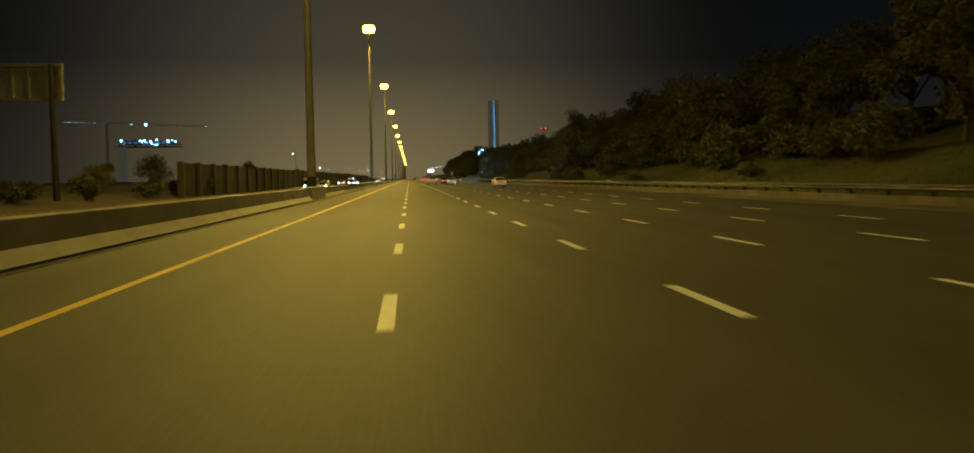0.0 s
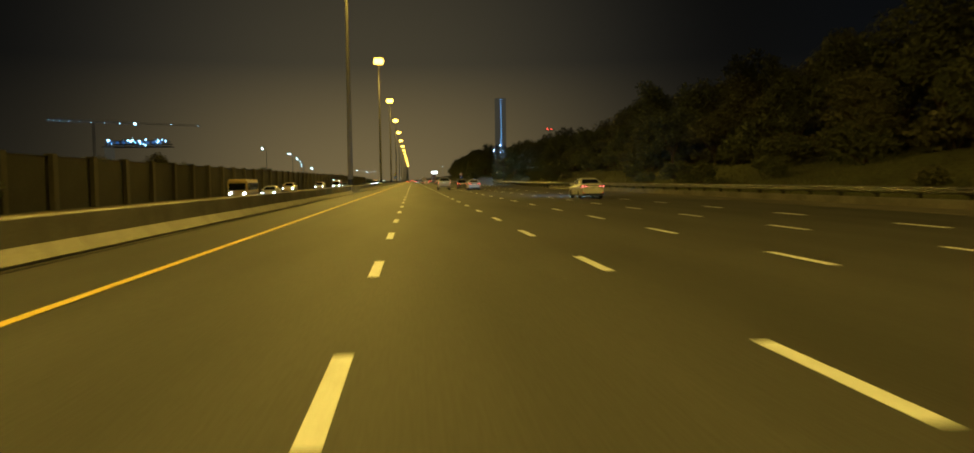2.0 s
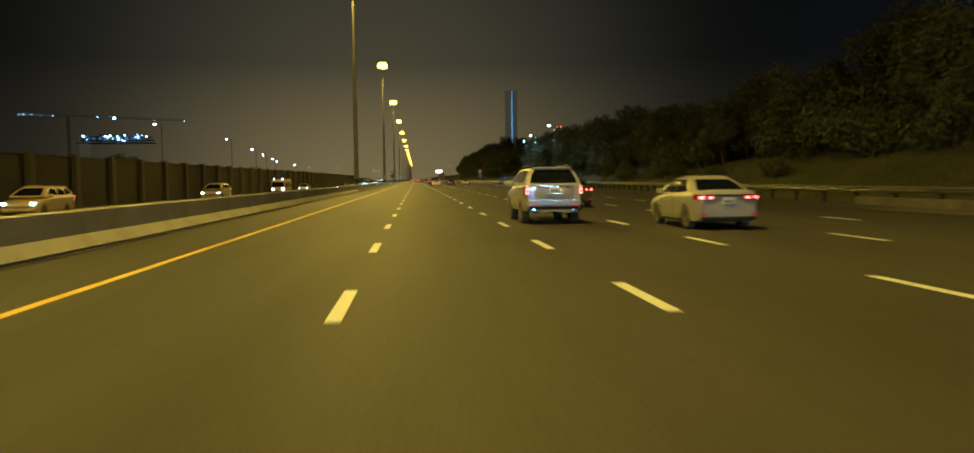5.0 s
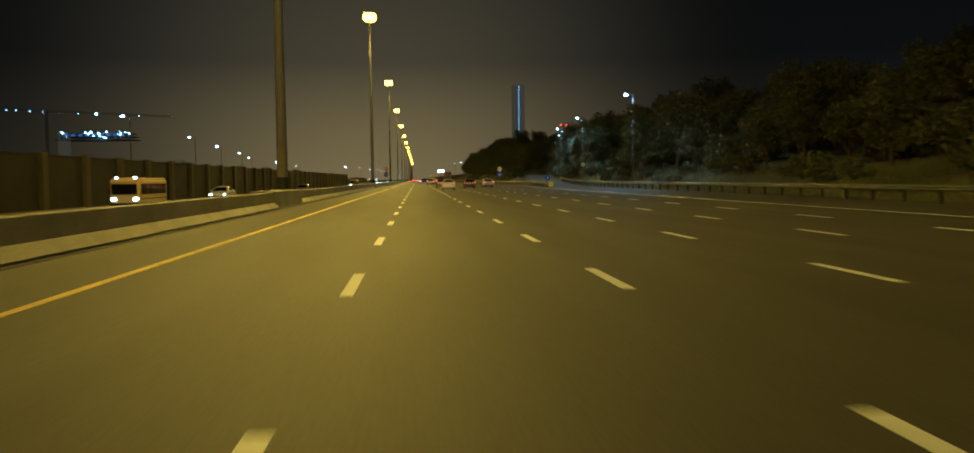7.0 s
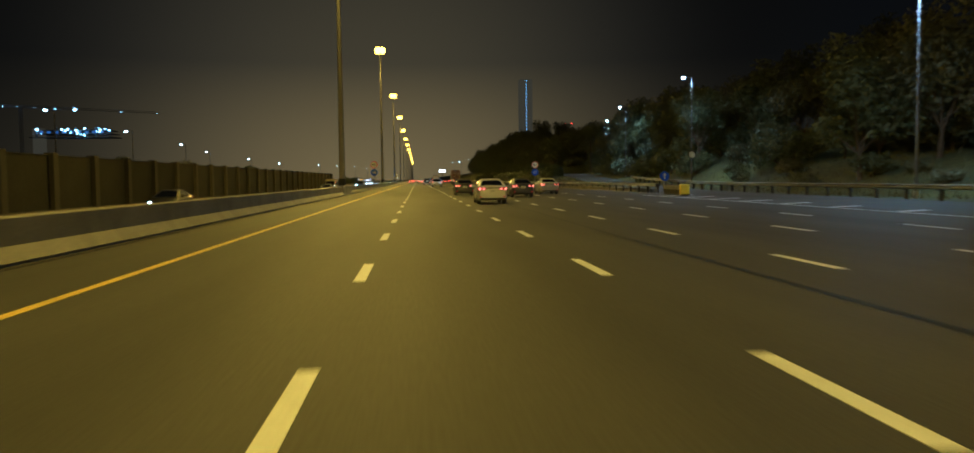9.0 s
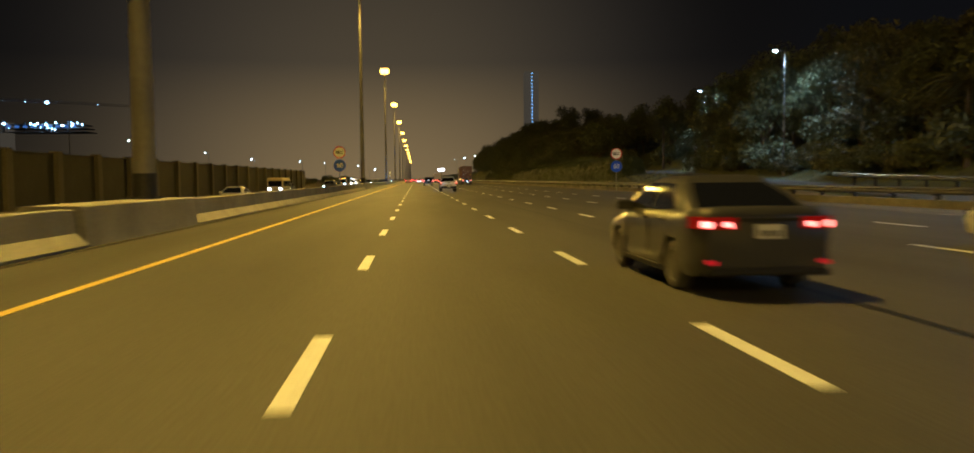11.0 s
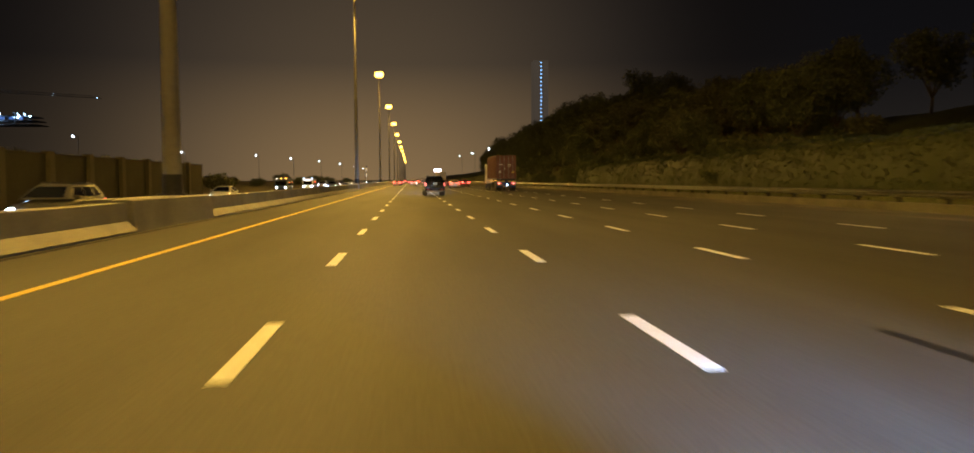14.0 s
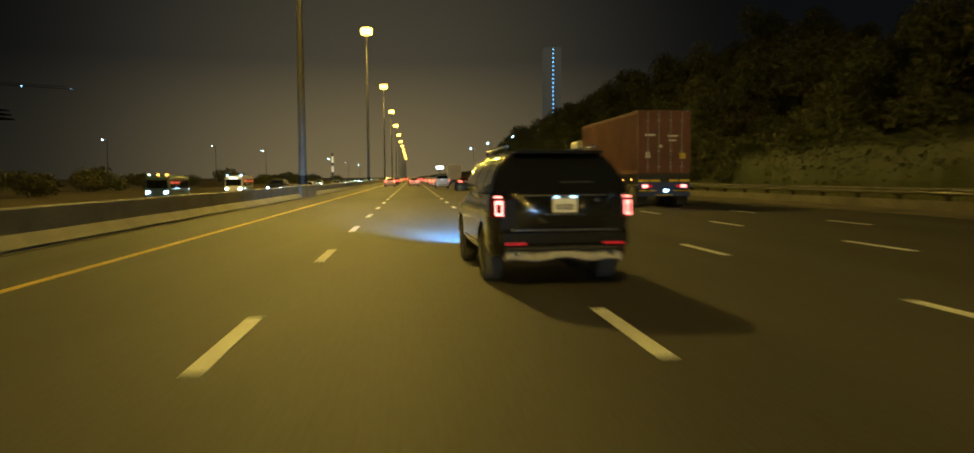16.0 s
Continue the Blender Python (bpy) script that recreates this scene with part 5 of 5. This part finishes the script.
def pickup(name_at, mat, label, group=""):
    t = thing("pickup_truck", label, "pickup truck", name_at, group)
    L, half, r, ax = 5.3, 0.93, 0.385, (1.15, 4.24)
    part("body", car_body(L, half, 0.36, [(0, 1.14), (1.55, 1.15), (1.62, 1.10), (3.6, 1.10), (4.1, 1.06), (4.9, 0.98), (5.3, 0.84)], ax, r, 0.07), mat, t, smooth=True)
    cab = Cabin(0.83, 0.60, 1.72, 1.95, 4.10, 3.20, 1.09, 1.68)
    part("roof", cab.mesh(), mat, t, smooth=True)
    for side in (-1, 1):
        part("window", cab.side(side, [(2.70, 0.08), (3.65, 0.08), (3.10, 0.88), (2.70, 0.90)]), CAR_GLASS, t)
        part("window", cab.side(side, [(1.98, 0.10), (2.62, 0.08), (2.62, 0.90), (2.10, 0.88)]), CAR_GLASS, t)
        lamp = part("tail_light", a_box(min(side * 0.76, side * 0.925), max(side * 0.76, side * 0.925), -0.02, 0.12, 0.80, 1.12, 0.02), TAIL_LENS, t, "upright red tail light")
        part("bulb", a_box(min(side * 0.78, side * 0.91), max(side * 0.78, side * 0.91), -0.035, -0.015, 0.95, 1.08, 0.006), TAIL_HOT, lamp)
        part("headlight", a_box(min(side * 0.52, side * 0.86), max(side * 0.52, side * 0.86), L - 0.24, L - 0.01, 0.74, 0.92, 0.03), CAR_GLASS, t)
        part("mud_flap", a_box(min(side * 0.66, side * 0.90), max(side * 0.66, side * 0.90), 0.62, 0.64, 0.16, 0.46), TRIM, t)
    part("rear_window", cab.end(True, 0.10, 0.84, 0.06, 0.10), CAR_GLASS, t)
    part("windscreen", cab.end(False, 0.06, 0.94), CAR_GLASS, t)
    part("cargo_bed", a_box(-0.74, 0.74, 0.12, 1.50, 1.140, 1.168), TRIM, t, "dark open load bed liner")
    part("tailgate", a_box(-0.74, 0.74, -0.025, 0.05, 0.66, 1.12, 0.02), mat, t)
    part("tailgate_handle", a_box(-0.14, 0.14, -0.04, -0.02, 0.98, 1.05, 0.01), TRIM, t)
    part("bumper", a_box(-0.86, 0.86, -0.16, 0.08, 0.44, 0.62, 0.04), TRIM, t, "black step bumper")
    for i in range(9):
        part("reflective_bar", a_box(-0.42 + i * 0.095, -0.33 + i * 0.095, -0.034, -0.024, 0.70, 0.79), REFLECT_YELLOW if i % 2 == 0 else SIGN_BLACK, t)
    part("tailgate_lip", a_box(-0.74, 0.74, -0.032, 0.03, 1.085, 1.125, 0.01), TRIM, t)
    number_plate(t, 0.02, -0.17, 0.56, 0.34, 0.16)
    mirrors(t, half, 3.62, 1.18, mat)
    add_wheels(t, half, r, 0.25, ax)
    return t


def head_beam(x, y, z, toward, watts, colour, cone=80):
    lamp = bpy.data.lights.new("headlight_beam", "SPOT")
    lamp.energy, lamp.color, lamp.spot_size, lamp.spot_blend, lamp.shadow_soft_size = watts, colour, radians(cone), 1.0, 0.08
    ob = new("headlight_beam", lamp)
    ob.matrix_world = look((x, y, z), toward)
    return ob


# large vehicles near the walk
SUV_X, SUV_Y = 3.58, 506.5
suv(pose(SUV_X, SUV_Y, 0.004, 0, 0, 2.2), BLACK_PAINT, "glossy black SUV with red C-shaped tail lights and roof rails")
for lamp_x, aim_x in ((-0.72, -1.0), (-0.72, -1.9), (0.72, 0.6)):
    head_beam(SUV_X + lamp_x, SUV_Y + 5.08, 0.92, (SUV_X + aim_x, SUV_Y + 14.0, 0.0), 22000, (0.18, 0.50, 1.0), 31)
CAR_X, CAR_Y = 13.25, 115.2
sedan(pose(CAR_X, CAR_Y, 0.004), WHITE_PAINT, "white saloon car with lit red tail lights and tinted windows", tail=DARK_RED)
head_beam(CAR_X, CAR_Y + 4.75, 0.7, (CAR_X - 0.3, CAR_Y + 20, 0.0), 7500, (0.22, 0.50, 1.0))
pickup(pose(4.5, 427.0, 0.004), WHITE_PAINT, "white double-cab pickup with red tail lights and reflective tailgate strip")
for aim_x in (3.2, 4.9):
    head_beam(4.5 + (0.65 if aim_x > 4.5 else -0.65), 432.5, 0.82, (aim_x, 440.5, 0.0), 7000, (0.40, 0.66, 1.0), 34)


def heavy_wheels(t, axles, half=1.22, r=0.50):
    add_wheels(t, half, r, 0.32, axles, 0.55)


def container_truck(at, label, box_mat):
    t = thing("container_truck", label, "truck", at)
    L = 12.2
    z0, z1, hw = 1.56, 4.46, 1.22
    bm = bmesh.new()
    outline = []
    n = 44
    for i in range(n):
        y = 0.12 + (L - 0.24) * i / n
        step = (L - 0.24) / n
        outline += [(hw, y), (hw, y + step * 0.30), (hw - 0.036, y + step * 0.5), (hw - 0.036, y + step * 0.8)]
    ring = [(hw, 0.0)] + outline + [(hw, L)] + [(-x, y) for x, y in ([(hw, 0.0)] + outline + [(hw, L)])[::-1]]
    lo = [bm.verts.new((x, y, z0 + 0.12)) for x, y in ring]
    hi = [bm.verts.new((x, y, z1 - 0.10)) for x, y in ring]
    for i in range(len(ring)):
        j = (i + 1) % len(ring)
        bm.faces.new((lo[i], lo[j], hi[j], hi[i]))
    bm.faces.new(hi)
    bm.faces.new(lo[::-1])
    cont = part("container", bm, box_mat, t, "ribbed steel shipping container")
    for x in (-hw - 0.01, hw - 0.12):
        for y in (-0.01, L - 0.13):
            part("corner_post", a_box(x, x + 0.13, y, y + 0.14, z0, z1, 0.01), box_mat, cont)
        for z in (z0, z1 - 0.13):
            part("side_rail", a_box(x + 0.01, x + 0.12, 0.14, L - 0.14, z, z + 0.13, 0.01), box_mat, cont)
    for side in (-1, 1):
        door = part("door", a_box(min(side * 0.012, side * 1.10), max(side * 0.012, side * 1.10), -0.05, 0.0, z0 + 0.10, z1 - 0.12, 0.012), box_mat, t, "container door")
        for x in (0.28, 0.80):
            part("locking_bar", a_tube((side * x, -0.085, z0 + 0.05), (side * x, -0.085, z1 - 0.06), 0.02, 0.02, 8), STEEL, door)
            for z in (z0 + 0.3, z0 + 1.0, z1 - 0.5):
                part("bracket", a_box(side * x - 0.06, side * x + 0.06, -0.10, -0.05, z, z + 0.06), STEEL, door)
    part("header", a_box(-1.10, 1.10, -0.04, 0.06, z1 - 0.12, z1, 0.01), box_mat, t)
    part("sill", a_box(-1.10, 1.10, -0.04, 0.06, z0, z0 + 0.10, 0.01), box_mat, t)
    for x0, x1, zz0, zz1, mat in ((0.15, 0.62, 3.25, 3.33, SIGN_WHITE), (0.18, 0.55, 3.05, 3.12, SIGN_WHITE), (-0.92, -0.45, 3.28, 3.38, SIGN_WHITE), (-0.90, -0.68, 2.28, 2.55, SIGN_WHITE), (0.72, 0.98, 2.25, 2.50, YELLOW_PLASTIC), (-0.30, -0.12, 2.75, 2.88, SIGN_WHITE)):
        part("placard", a_box(x0, x1, -0.062, -0.050, zz0, zz1), mat, t)
    part("chassis", a_box(-0.45, 0.45, 0.1, L + 0.2, 1.05, 1.54, 0.02), DARK_STEEL, t)
    part("bolster", a_box(-1.2, 1.2, 0.02, 0.22, 1.20, 1.54, 0.02), DARK_STEEL, t)
    BLUE = material("blue_steel", (0.05, 0.08, 0.28), 0.6, grain=0.1, grain_scale=9, blotch=0.15)
    bar = part("underride_bar", a_box(-1.22, 1.22, -0.05, 0.05, 0.52, 0.70, 0.02), BLUE, t)
    part("lamp_board", a_box(-1.22, 1.22, -0.03, 0.04, 0.86, 1.16, 0.01), BLUE, t)
    part("rear_panel", a_box(-0.62, 0.62, 0.0, 0.03, 0.58, 1.1), BLUE, t)
    for side in (-1, 1):
        part("tail_light", a_box(min(side * 0.78, side * 1.04), max(side * 0.78, side * 1.04), -0.07, -0.02, 0.92, 1.06, 0.02), TAIL_HOT, t, "bright red tail light")
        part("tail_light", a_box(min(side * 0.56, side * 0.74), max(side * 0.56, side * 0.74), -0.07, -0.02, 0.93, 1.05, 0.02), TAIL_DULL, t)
        for x0, x1 in ((0.22, 0.66), (0.72, 1.20)):
            part("reflective_strip", a_box(min(side * x0, side * x1), max(side * x0, side * x1), -0.068, -0.05, 1.19, 1.29), AMBER_STRIP, t)
        part("reflective_strip", a_box(min(side * 0.4, side * 1.18), max(side * 0.4, side * 1.18), -0.068, -0.05, 0.76, 0.80), AMBER_STRIP, t)
        part("mud_flap", a_box(min(side * 0.72, side * 1.2), max(side * 0.72, side * 1.2), 0.30, 0.33, 0.16, 0.9), BLACK_RUBBER, t)
        part("landing_leg", a_box(side * 0.7 - 0.08, side * 0.7 + 0.08, 9.2, 9.4, 0.4, 1.1), DARK_STEEL, t)
        for y in range(7):
            part("side_marker", a_box(side * 1.20 - 0.02, side * 1.20 + 0.02, 1.2 + y * 1.5, 1.3 + y * 1.5, 1.26, 1.31), AMBER, t)
    part("reflective_strip", a_box(-0.4, 0.4, -0.06, -0.05, 0.56, 0.60), AMBER_STRIP, t)
    part("work_lamp", a_box(-0.02, 0.2, -0.045, -0.02, 0.72, 0.84, 0.02), HEAD_PLATE, t, "small blue-white lamp")
    heavy_wheels(t, (1.15, 2.45, 3.75))
    cab = part("cab", a_box(-1.22, 1.22, L + 1.6, L + 3.7, 0.9, 3.7, 0.16), WHITE_PAINT, t, "white tractor cab")
    part("windscreen", a_box(-1.08, 1.08, L + 3.66, L + 3.715, 2.0, 3.1, 0.02), CAR_GLASS, cab)
    for side in (-1, 1):
        part("side_window", a_box(side * 1.2 - 0.03, side * 1.2 + 0.03, L + 2.6, L + 3.4, 2.1, 2.9), CAR_GLASS, cab)
        part("mirror", a_box(side * 1.38 - 0.1, side * 1.38 + 0.1, L + 3.5, L + 3.6, 2.2, 2.8, 0.02), TRIM, cab)
    part("tractor_frame", a_box(-0.45, 0.45, L - 1.9, L + 3.5, 0.7, 1.04, 0.02), DARK_STEEL, t)
    heavy_wheels(t, (L - 0.9, L + 2.9))
    return t


AMBER_STRIP = material("amber_reflective_strip", (0.92, 0.72, 0.05), 0.3, grain=0.05, grain_scale=20)
RUST_BOX = material("container_red_brown", (0.17, 0.075, 0.06), 0.6, grain=0.1, grain_scale=4, blotch=0.2, blotch_scale=0.6, bump=0.1)
container_truck(pose(13.2, 532.6, 0.004), "articulated lorry carrying a ribbed red-brown shipping container", RUST_BOX)

CREAM = material("cream_box_panels", (0.62, 0.52, 0.30), 0.6, grain=0.05, grain_scale=6, blotch=0.12, blotch_scale=0.6)


def box_truck(at, label, mat, group=""):
    t = thing("box_truck", label, "truck", at, group)
    part("cargo_box", a_box(-1.2, 1.2, 0, 6.4, 1.05, 3.6, 0.04), mat, t)
    for side in (-1, 1):
        d = part("door", a_box(min(side * 0.012, side * 1.12), max(side * 0.012, side * 1.12), -0.04, 0.0, 1.15, 3.5, 0.01), mat, t)
        part("locking_bar", a_tube((side * 0.3, -0.06, 1.12), (side * 0.3, -0.06, 3.5), 0.02), STEEL, d)
        part("tail_light", a_box(min(side * 0.85, side * 1.1), max(side * 0.85, side * 1.1), -0.05, 0.02, 0.78, 0.92, 0.02), FAR_TAIL, t)
        part("mud_flap", a_box(min(side * 0.6, side * 1.1), max(side * 0.6, side * 1.1), 0.5, 0.53, 0.15, 0.8), BLACK_RUBBER, t)
    part("bumper", a_box(-1.15, 1.15, -0.02, 0.08, 0.55, 0.7, 0.02), DARK_STEEL, t)
    part("chassis", a_box(-0.4, 0.4, 0.1, 8.3, 0.7, 1.05), DARK_STEEL, t)
    c = part("cab", a_box(-1.1, 1.1, 6.6, 8.5, 0.6, 2.7, 0.12), WHITE_PAINT, t)
    part("windscreen", a_box(-0.98, 0.98, 8.47, 8.52, 1.6, 2.4, 0.02), CAR_GLASS, c)
    add_wheels(t, 1.1, 0.45, 0.28, (1.6, 7.4), 0.55)
    return t


box_truck(pose(9.2, 640, 0.004), "cream box lorry with small red tail lights", CREAM)

# traffic ahead: a few cars built once and then repeated
AHEAD = "traffic ahead"
near_car = sedan(pose(9.25, 172, 0.004), SILVER_PAINT, "silver saloon car with lit red tail lights", AHEAD, tail=TAIL_LENS)
near_dark = sedan(pose(5.05, 347, 0.004), DARK_PAINT, "dark grey saloon car with lit red tail lights", AHEAD, tail=TAIL_LENS)
sedan(pose(5.2, 322, 0.004), WHITE_PAINT, "plain white saloon car with lit red tail lights", AHEAD, tail=TAIL_LENS)
models = [
    sedan(pose(-1.8, 648, 0.004), DARK_PAINT, "dark grey saloon car with red tail lights", AHEAD, tail=FAR_TAIL),
    sedan(pose(2.0, 634, 0.004), TAXI_PAINT, "sand-coloured saloon car with red tail lights", AHEAD, tail=FAR_TAIL),
    suv(pose(5.6, 602, 0.004), SILVER_PAINT, "silver SUV with red tail lights", AHEAD),
    sedan(pose(5.5, 640, 0.004), WHITE_PAINT, "white saloon car far ahead with red tail lights", AHEAD, tail=FAR_TAIL),
    sedan(pose(13.1, 632, 0.004), RED_PAINT, "dull red saloon car with red tail lights", AHEAD, tail=FAR_TAIL)]


def far_car(mat, label, group, lamp, oncoming=False):
    """A saloon that is only ever seen from far off."""
    t = thing("car", label, "car", None, group)
    L, half, r, ax = 4.6, 0.89, 0.32, (0.98, 3.66)
    part("body", car_body(L, half, 0.2, [(0, 1.0), (0.4, 1.05), (0.9, 1.0), (3.2, 0.96), (4.2, 0.80), (4.6, 0.64)], ax, r), mat, t, smooth=True)
    cab = Cabin(0.83, 0.61, 0.42, 1.36, 3.64, 2.56, 0.97, 1.41)
    part("roof", cab.mesh(), mat, t, smooth=True)
    part("rear_window", cab.end(True, 0.08, 0.92), CAR_GLASS, t)
    part("windscreen", cab.end(False, 0.06, 0.94), CAR_GLASS, t)
    for side in (-1, 1):
        if oncoming:
            part("headlight", a_box(min(side * 0.56, side * 0.78), max(side * 0.56, side * 0.78), L - 0.26, L - 0.005, 0.58, 0.72, 0.03), lamp, t, "bright headlight")
        else:
            part("tail_light", a_box(min(side * 0.48, side * 0.82), max(side * 0.48, side * 0.82), -0.035, 0.12, 0.82, 0.95, 0.025), lamp, t, "red tail light")
    tyre = wheel_meshes(r, 0.21)[0]
    for y in ax:
        for side in (-1, 1):
            part("wheel", tyre, None, t, at=pose(side * (half - 0.125), y, r))
    return t


jam = random.Random(21)
for car, x, y in ((near_dark, 9.1, 338), (models[2], 5.2, 176), (near_dark, 8.7, 190), (near_car, 13.0, 349)):
    copy_thing(car, pose(x, y, 0.004))
for k, x, y in ((1, -1.9, 626), (4, 13.0, 604), (1, 9.1, 575), (3, 5.6, 622), (4, 9.2, 612)):
    copy_thing(models[k], pose(x, y, 0.004))
queue = [far_car(mat, label, AHEAD, FAR_TAIL) for mat, label in ((DARK_PAINT, "distant dark saloon car with glowing tail lights"), (WHITE_PAINT, "distant white saloon car with glowing tail lights"),
                                                                 (SILVER_PAINT, "distant silver saloon car with glowing tail lights"), (TAXI_PAINT, "distant sand-coloured saloon car with glowing tail lights"))]
spots = []
for lane, x in enumerate((-1.85, 1.85, 5.5, 9.2, 13.0)):
    y = 650 + 6 * lane + (26 if lane in (0, 4) else 0)
    while y < (1080 if lane in (1, 2, 3) else 980):
        if not (abs(x - 9.2) < 1 and y < 662):
            spots.append((x + jam.uniform(-0.3, 0.3), y))
        y += jam.uniform(17, 40) * (1.0 + (y - 650) / 500)
for i, (x, y) in enumerate(spots):
    if i < 4:
        queue[i].matrix_basis = pose(x, y, 0.004)
    else:
        copy_thing(queue[jam.randrange(4)], pose(x, y, 0.004))

# ---- oncoming traffic behind the median ----
COMING = "oncoming traffic"


def minibus(at, label, mat, roof_lamps=(), sign=False):
    t = thing("minibus", label, "minibus", at, COMING)
    L = 6.2
    part("body", a_box(-0.98, 0.98, 0, L, 0.36, 2.16, 0.16), mat, t)
    part("roof", a_box(-0.90, 0.90, 0.15, L - 0.35, 2.15, 2.26, 0.05), mat, t)
    part("windscreen", a_box(-0.84, 0.84, L - 0.03, L + 0.02, 1.12, 1.84, 0.03), CAR_GLASS, t)
    part("rear_window", a_box(-0.80, 0.80, -0.02, 0.03, 1.18, 1.84, 0.03), CAR_GLASS, t)
    for side in (-1, 1):
        for i in range(4):
            part("window", a_box(side * 0.98 - 0.012, side * 0.98 + 0.012, 0.35 + i * 1.36, 1.64 + i * 1.36, 1.12, 1.84, 0.01), CAR_GLASS, t)
        part("headlight", a_box(min(side * 0.58, side * 0.86), max(side * 0.58, side * 0.86), L - 0.02, L + 0.04, 0.72, 0.88, 0.02), HEAD_WHITE, t, "bright white headlight")
        part("tail_light", a_box(min(side * 0.84, side * 0.95), max(side * 0.84, side * 0.95), -0.03, 0.03, 0.75, 1.05, 0.02), DARK_RED, t)
        part("mirror", a_box(side * 1.12 - 0.08, side * 1.12 + 0.08, L - 0.35, L - 0.25, 1.15, 1.45, 0.02), TRIM, t)
        part("side_trim", a_box(side * 0.985 - 0.012, side * 0.985 + 0.012, 0.2, L - 0.2, 0.78, 0.84, 0.004), TRIM, t)
    part("bumper", a_box(-0.96, 0.96, L - 0.1, L + 0.08, 0.32, 0.55, 0.05), TRIM, t)
    part("bumper", a_box(-0.96, 0.96, -0.08, 0.1, 0.32, 0.52, 0.05), TRIM, t)
    for x, lamp in roof_lamps:
        part("roof_lamp", a_box(x - 0.10, x + 0.10, L - 0.45, L - 0.30, 2.20, 2.34, 0.03), lamp, t, "small lit roof lamp")
    if sign:
        part("route_sign", a_box(-0.42, 0.42, L - 0.02, L + 0.025, 1.90, 2.06, 0.01), ROUTE_GLOW, t, "lit white route sign")
    add_wheels(t, 0.98, 0.34, 0.22, (1.35, 4.9), 0.6)
    return t


YELLOW_PAINT = paint("sandy_yellow_paint", (0.66, 0.50, 0.22))
ROUTE_GLOW = lamp_glow("route_sign_light", (1.0, 0.9, 0.7), 4.0)
TEAL_PAINT = paint("teal_van_paint", (0.10, 0.16, 0.20))
FACING = pose(0, 0, 0, 0, 0, 180)
minibus(pose(-18.9, 276.0, LOW + 0.01) @ FACING, "sandy yellow minibus with dark windows on the oncoming lanes", YELLOW_PAINT, ((-0.62, HEAD_PLATE), (0.62, HEAD_PLATE)))
minibus(pose(-17.2, 150.0, LOW + 0.01) @ FACING, "sandy yellow minibus with bright headlights", YELLOW_PAINT)
minibus(pose(-17.0, 449.2, LOW + 0.01) @ FACING, "pale sandy minibus with broad white headlights", CREAM)
minibus(pose(-19.5, 572.0, LOW + 0.01) @ FACING, "teal van with a row of amber and white roof lamps", TEAL_PAINT, ((-0.72, AMBER), (0.0, AMBER), (0.72, ROUTE_GLOW)))
minibus(pose(-18.0, 594.0, LOW + 0.01) @ FACING, "white minibus with a lit route sign", WHITE_PAINT, ((-0.75, HEAD_PLATE), (0.75, HEAD_PLATE)), True)
opposite = [
    sedan(pose(-16.4, 161.4, LOW + 0.01) @ FACING, SILVER_PAINT, "silver saloon car with dazzling white headlights", COMING, heads=HEAD_WHITE, tail_lit=False, hot=False),
    suv(pose(-19.9, 200.2, LOW + 0.01) @ FACING, TAXI_PAINT, "sand-coloured SUV with bright white headlights", COMING, heads=HEAD_WHITE),
    sedan(pose(-15.2, 332.0, LOW + 0.01) @ FACING, DARK_PAINT, "dark saloon car with blue-white headlights", COMING, heads=HEAD_COOL, tail_lit=False, hot=False),
    suv(pose(-12.5, 468.7, LOW + 0.01) @ FACING, DARK_PAINT, "dark grey SUV with blue-white headlights", COMING, heads=HEAD_COOL)]
for k, x, y in ((2, -18.7, 466.3), (1, -18.9, 236.0), (0, -18.9, 300.0), (0, -13.0, 404.0), (0, -15.2, 509.0), (3, -13.6, 593.0), (0, -12.6, 612.0), (1, -19.2, 628.0)):
    copy_thing(opposite[k], pose(x, y, LOW + 0.01) @ FACING)
stream = [far_car(SILVER_PAINT, "distant silver car with white headlights", COMING, HEAD_WHITE, True), far_car(DARK_PAINT, "distant dark car with blue-white headlights", COMING, HEAD_COOL, True)]
for i in range(26):
    at = pose((-12.6, -16.2, -19.6, -22.9)[jam.randrange(4)], 650 + i * 19 + jam.uniform(-5, 5), LOW + 0.01) @ FACING
    if i < 2:
        stream[i].matrix_basis = at
    else:
        copy_thing(stream[jam.randrange(2)], at)
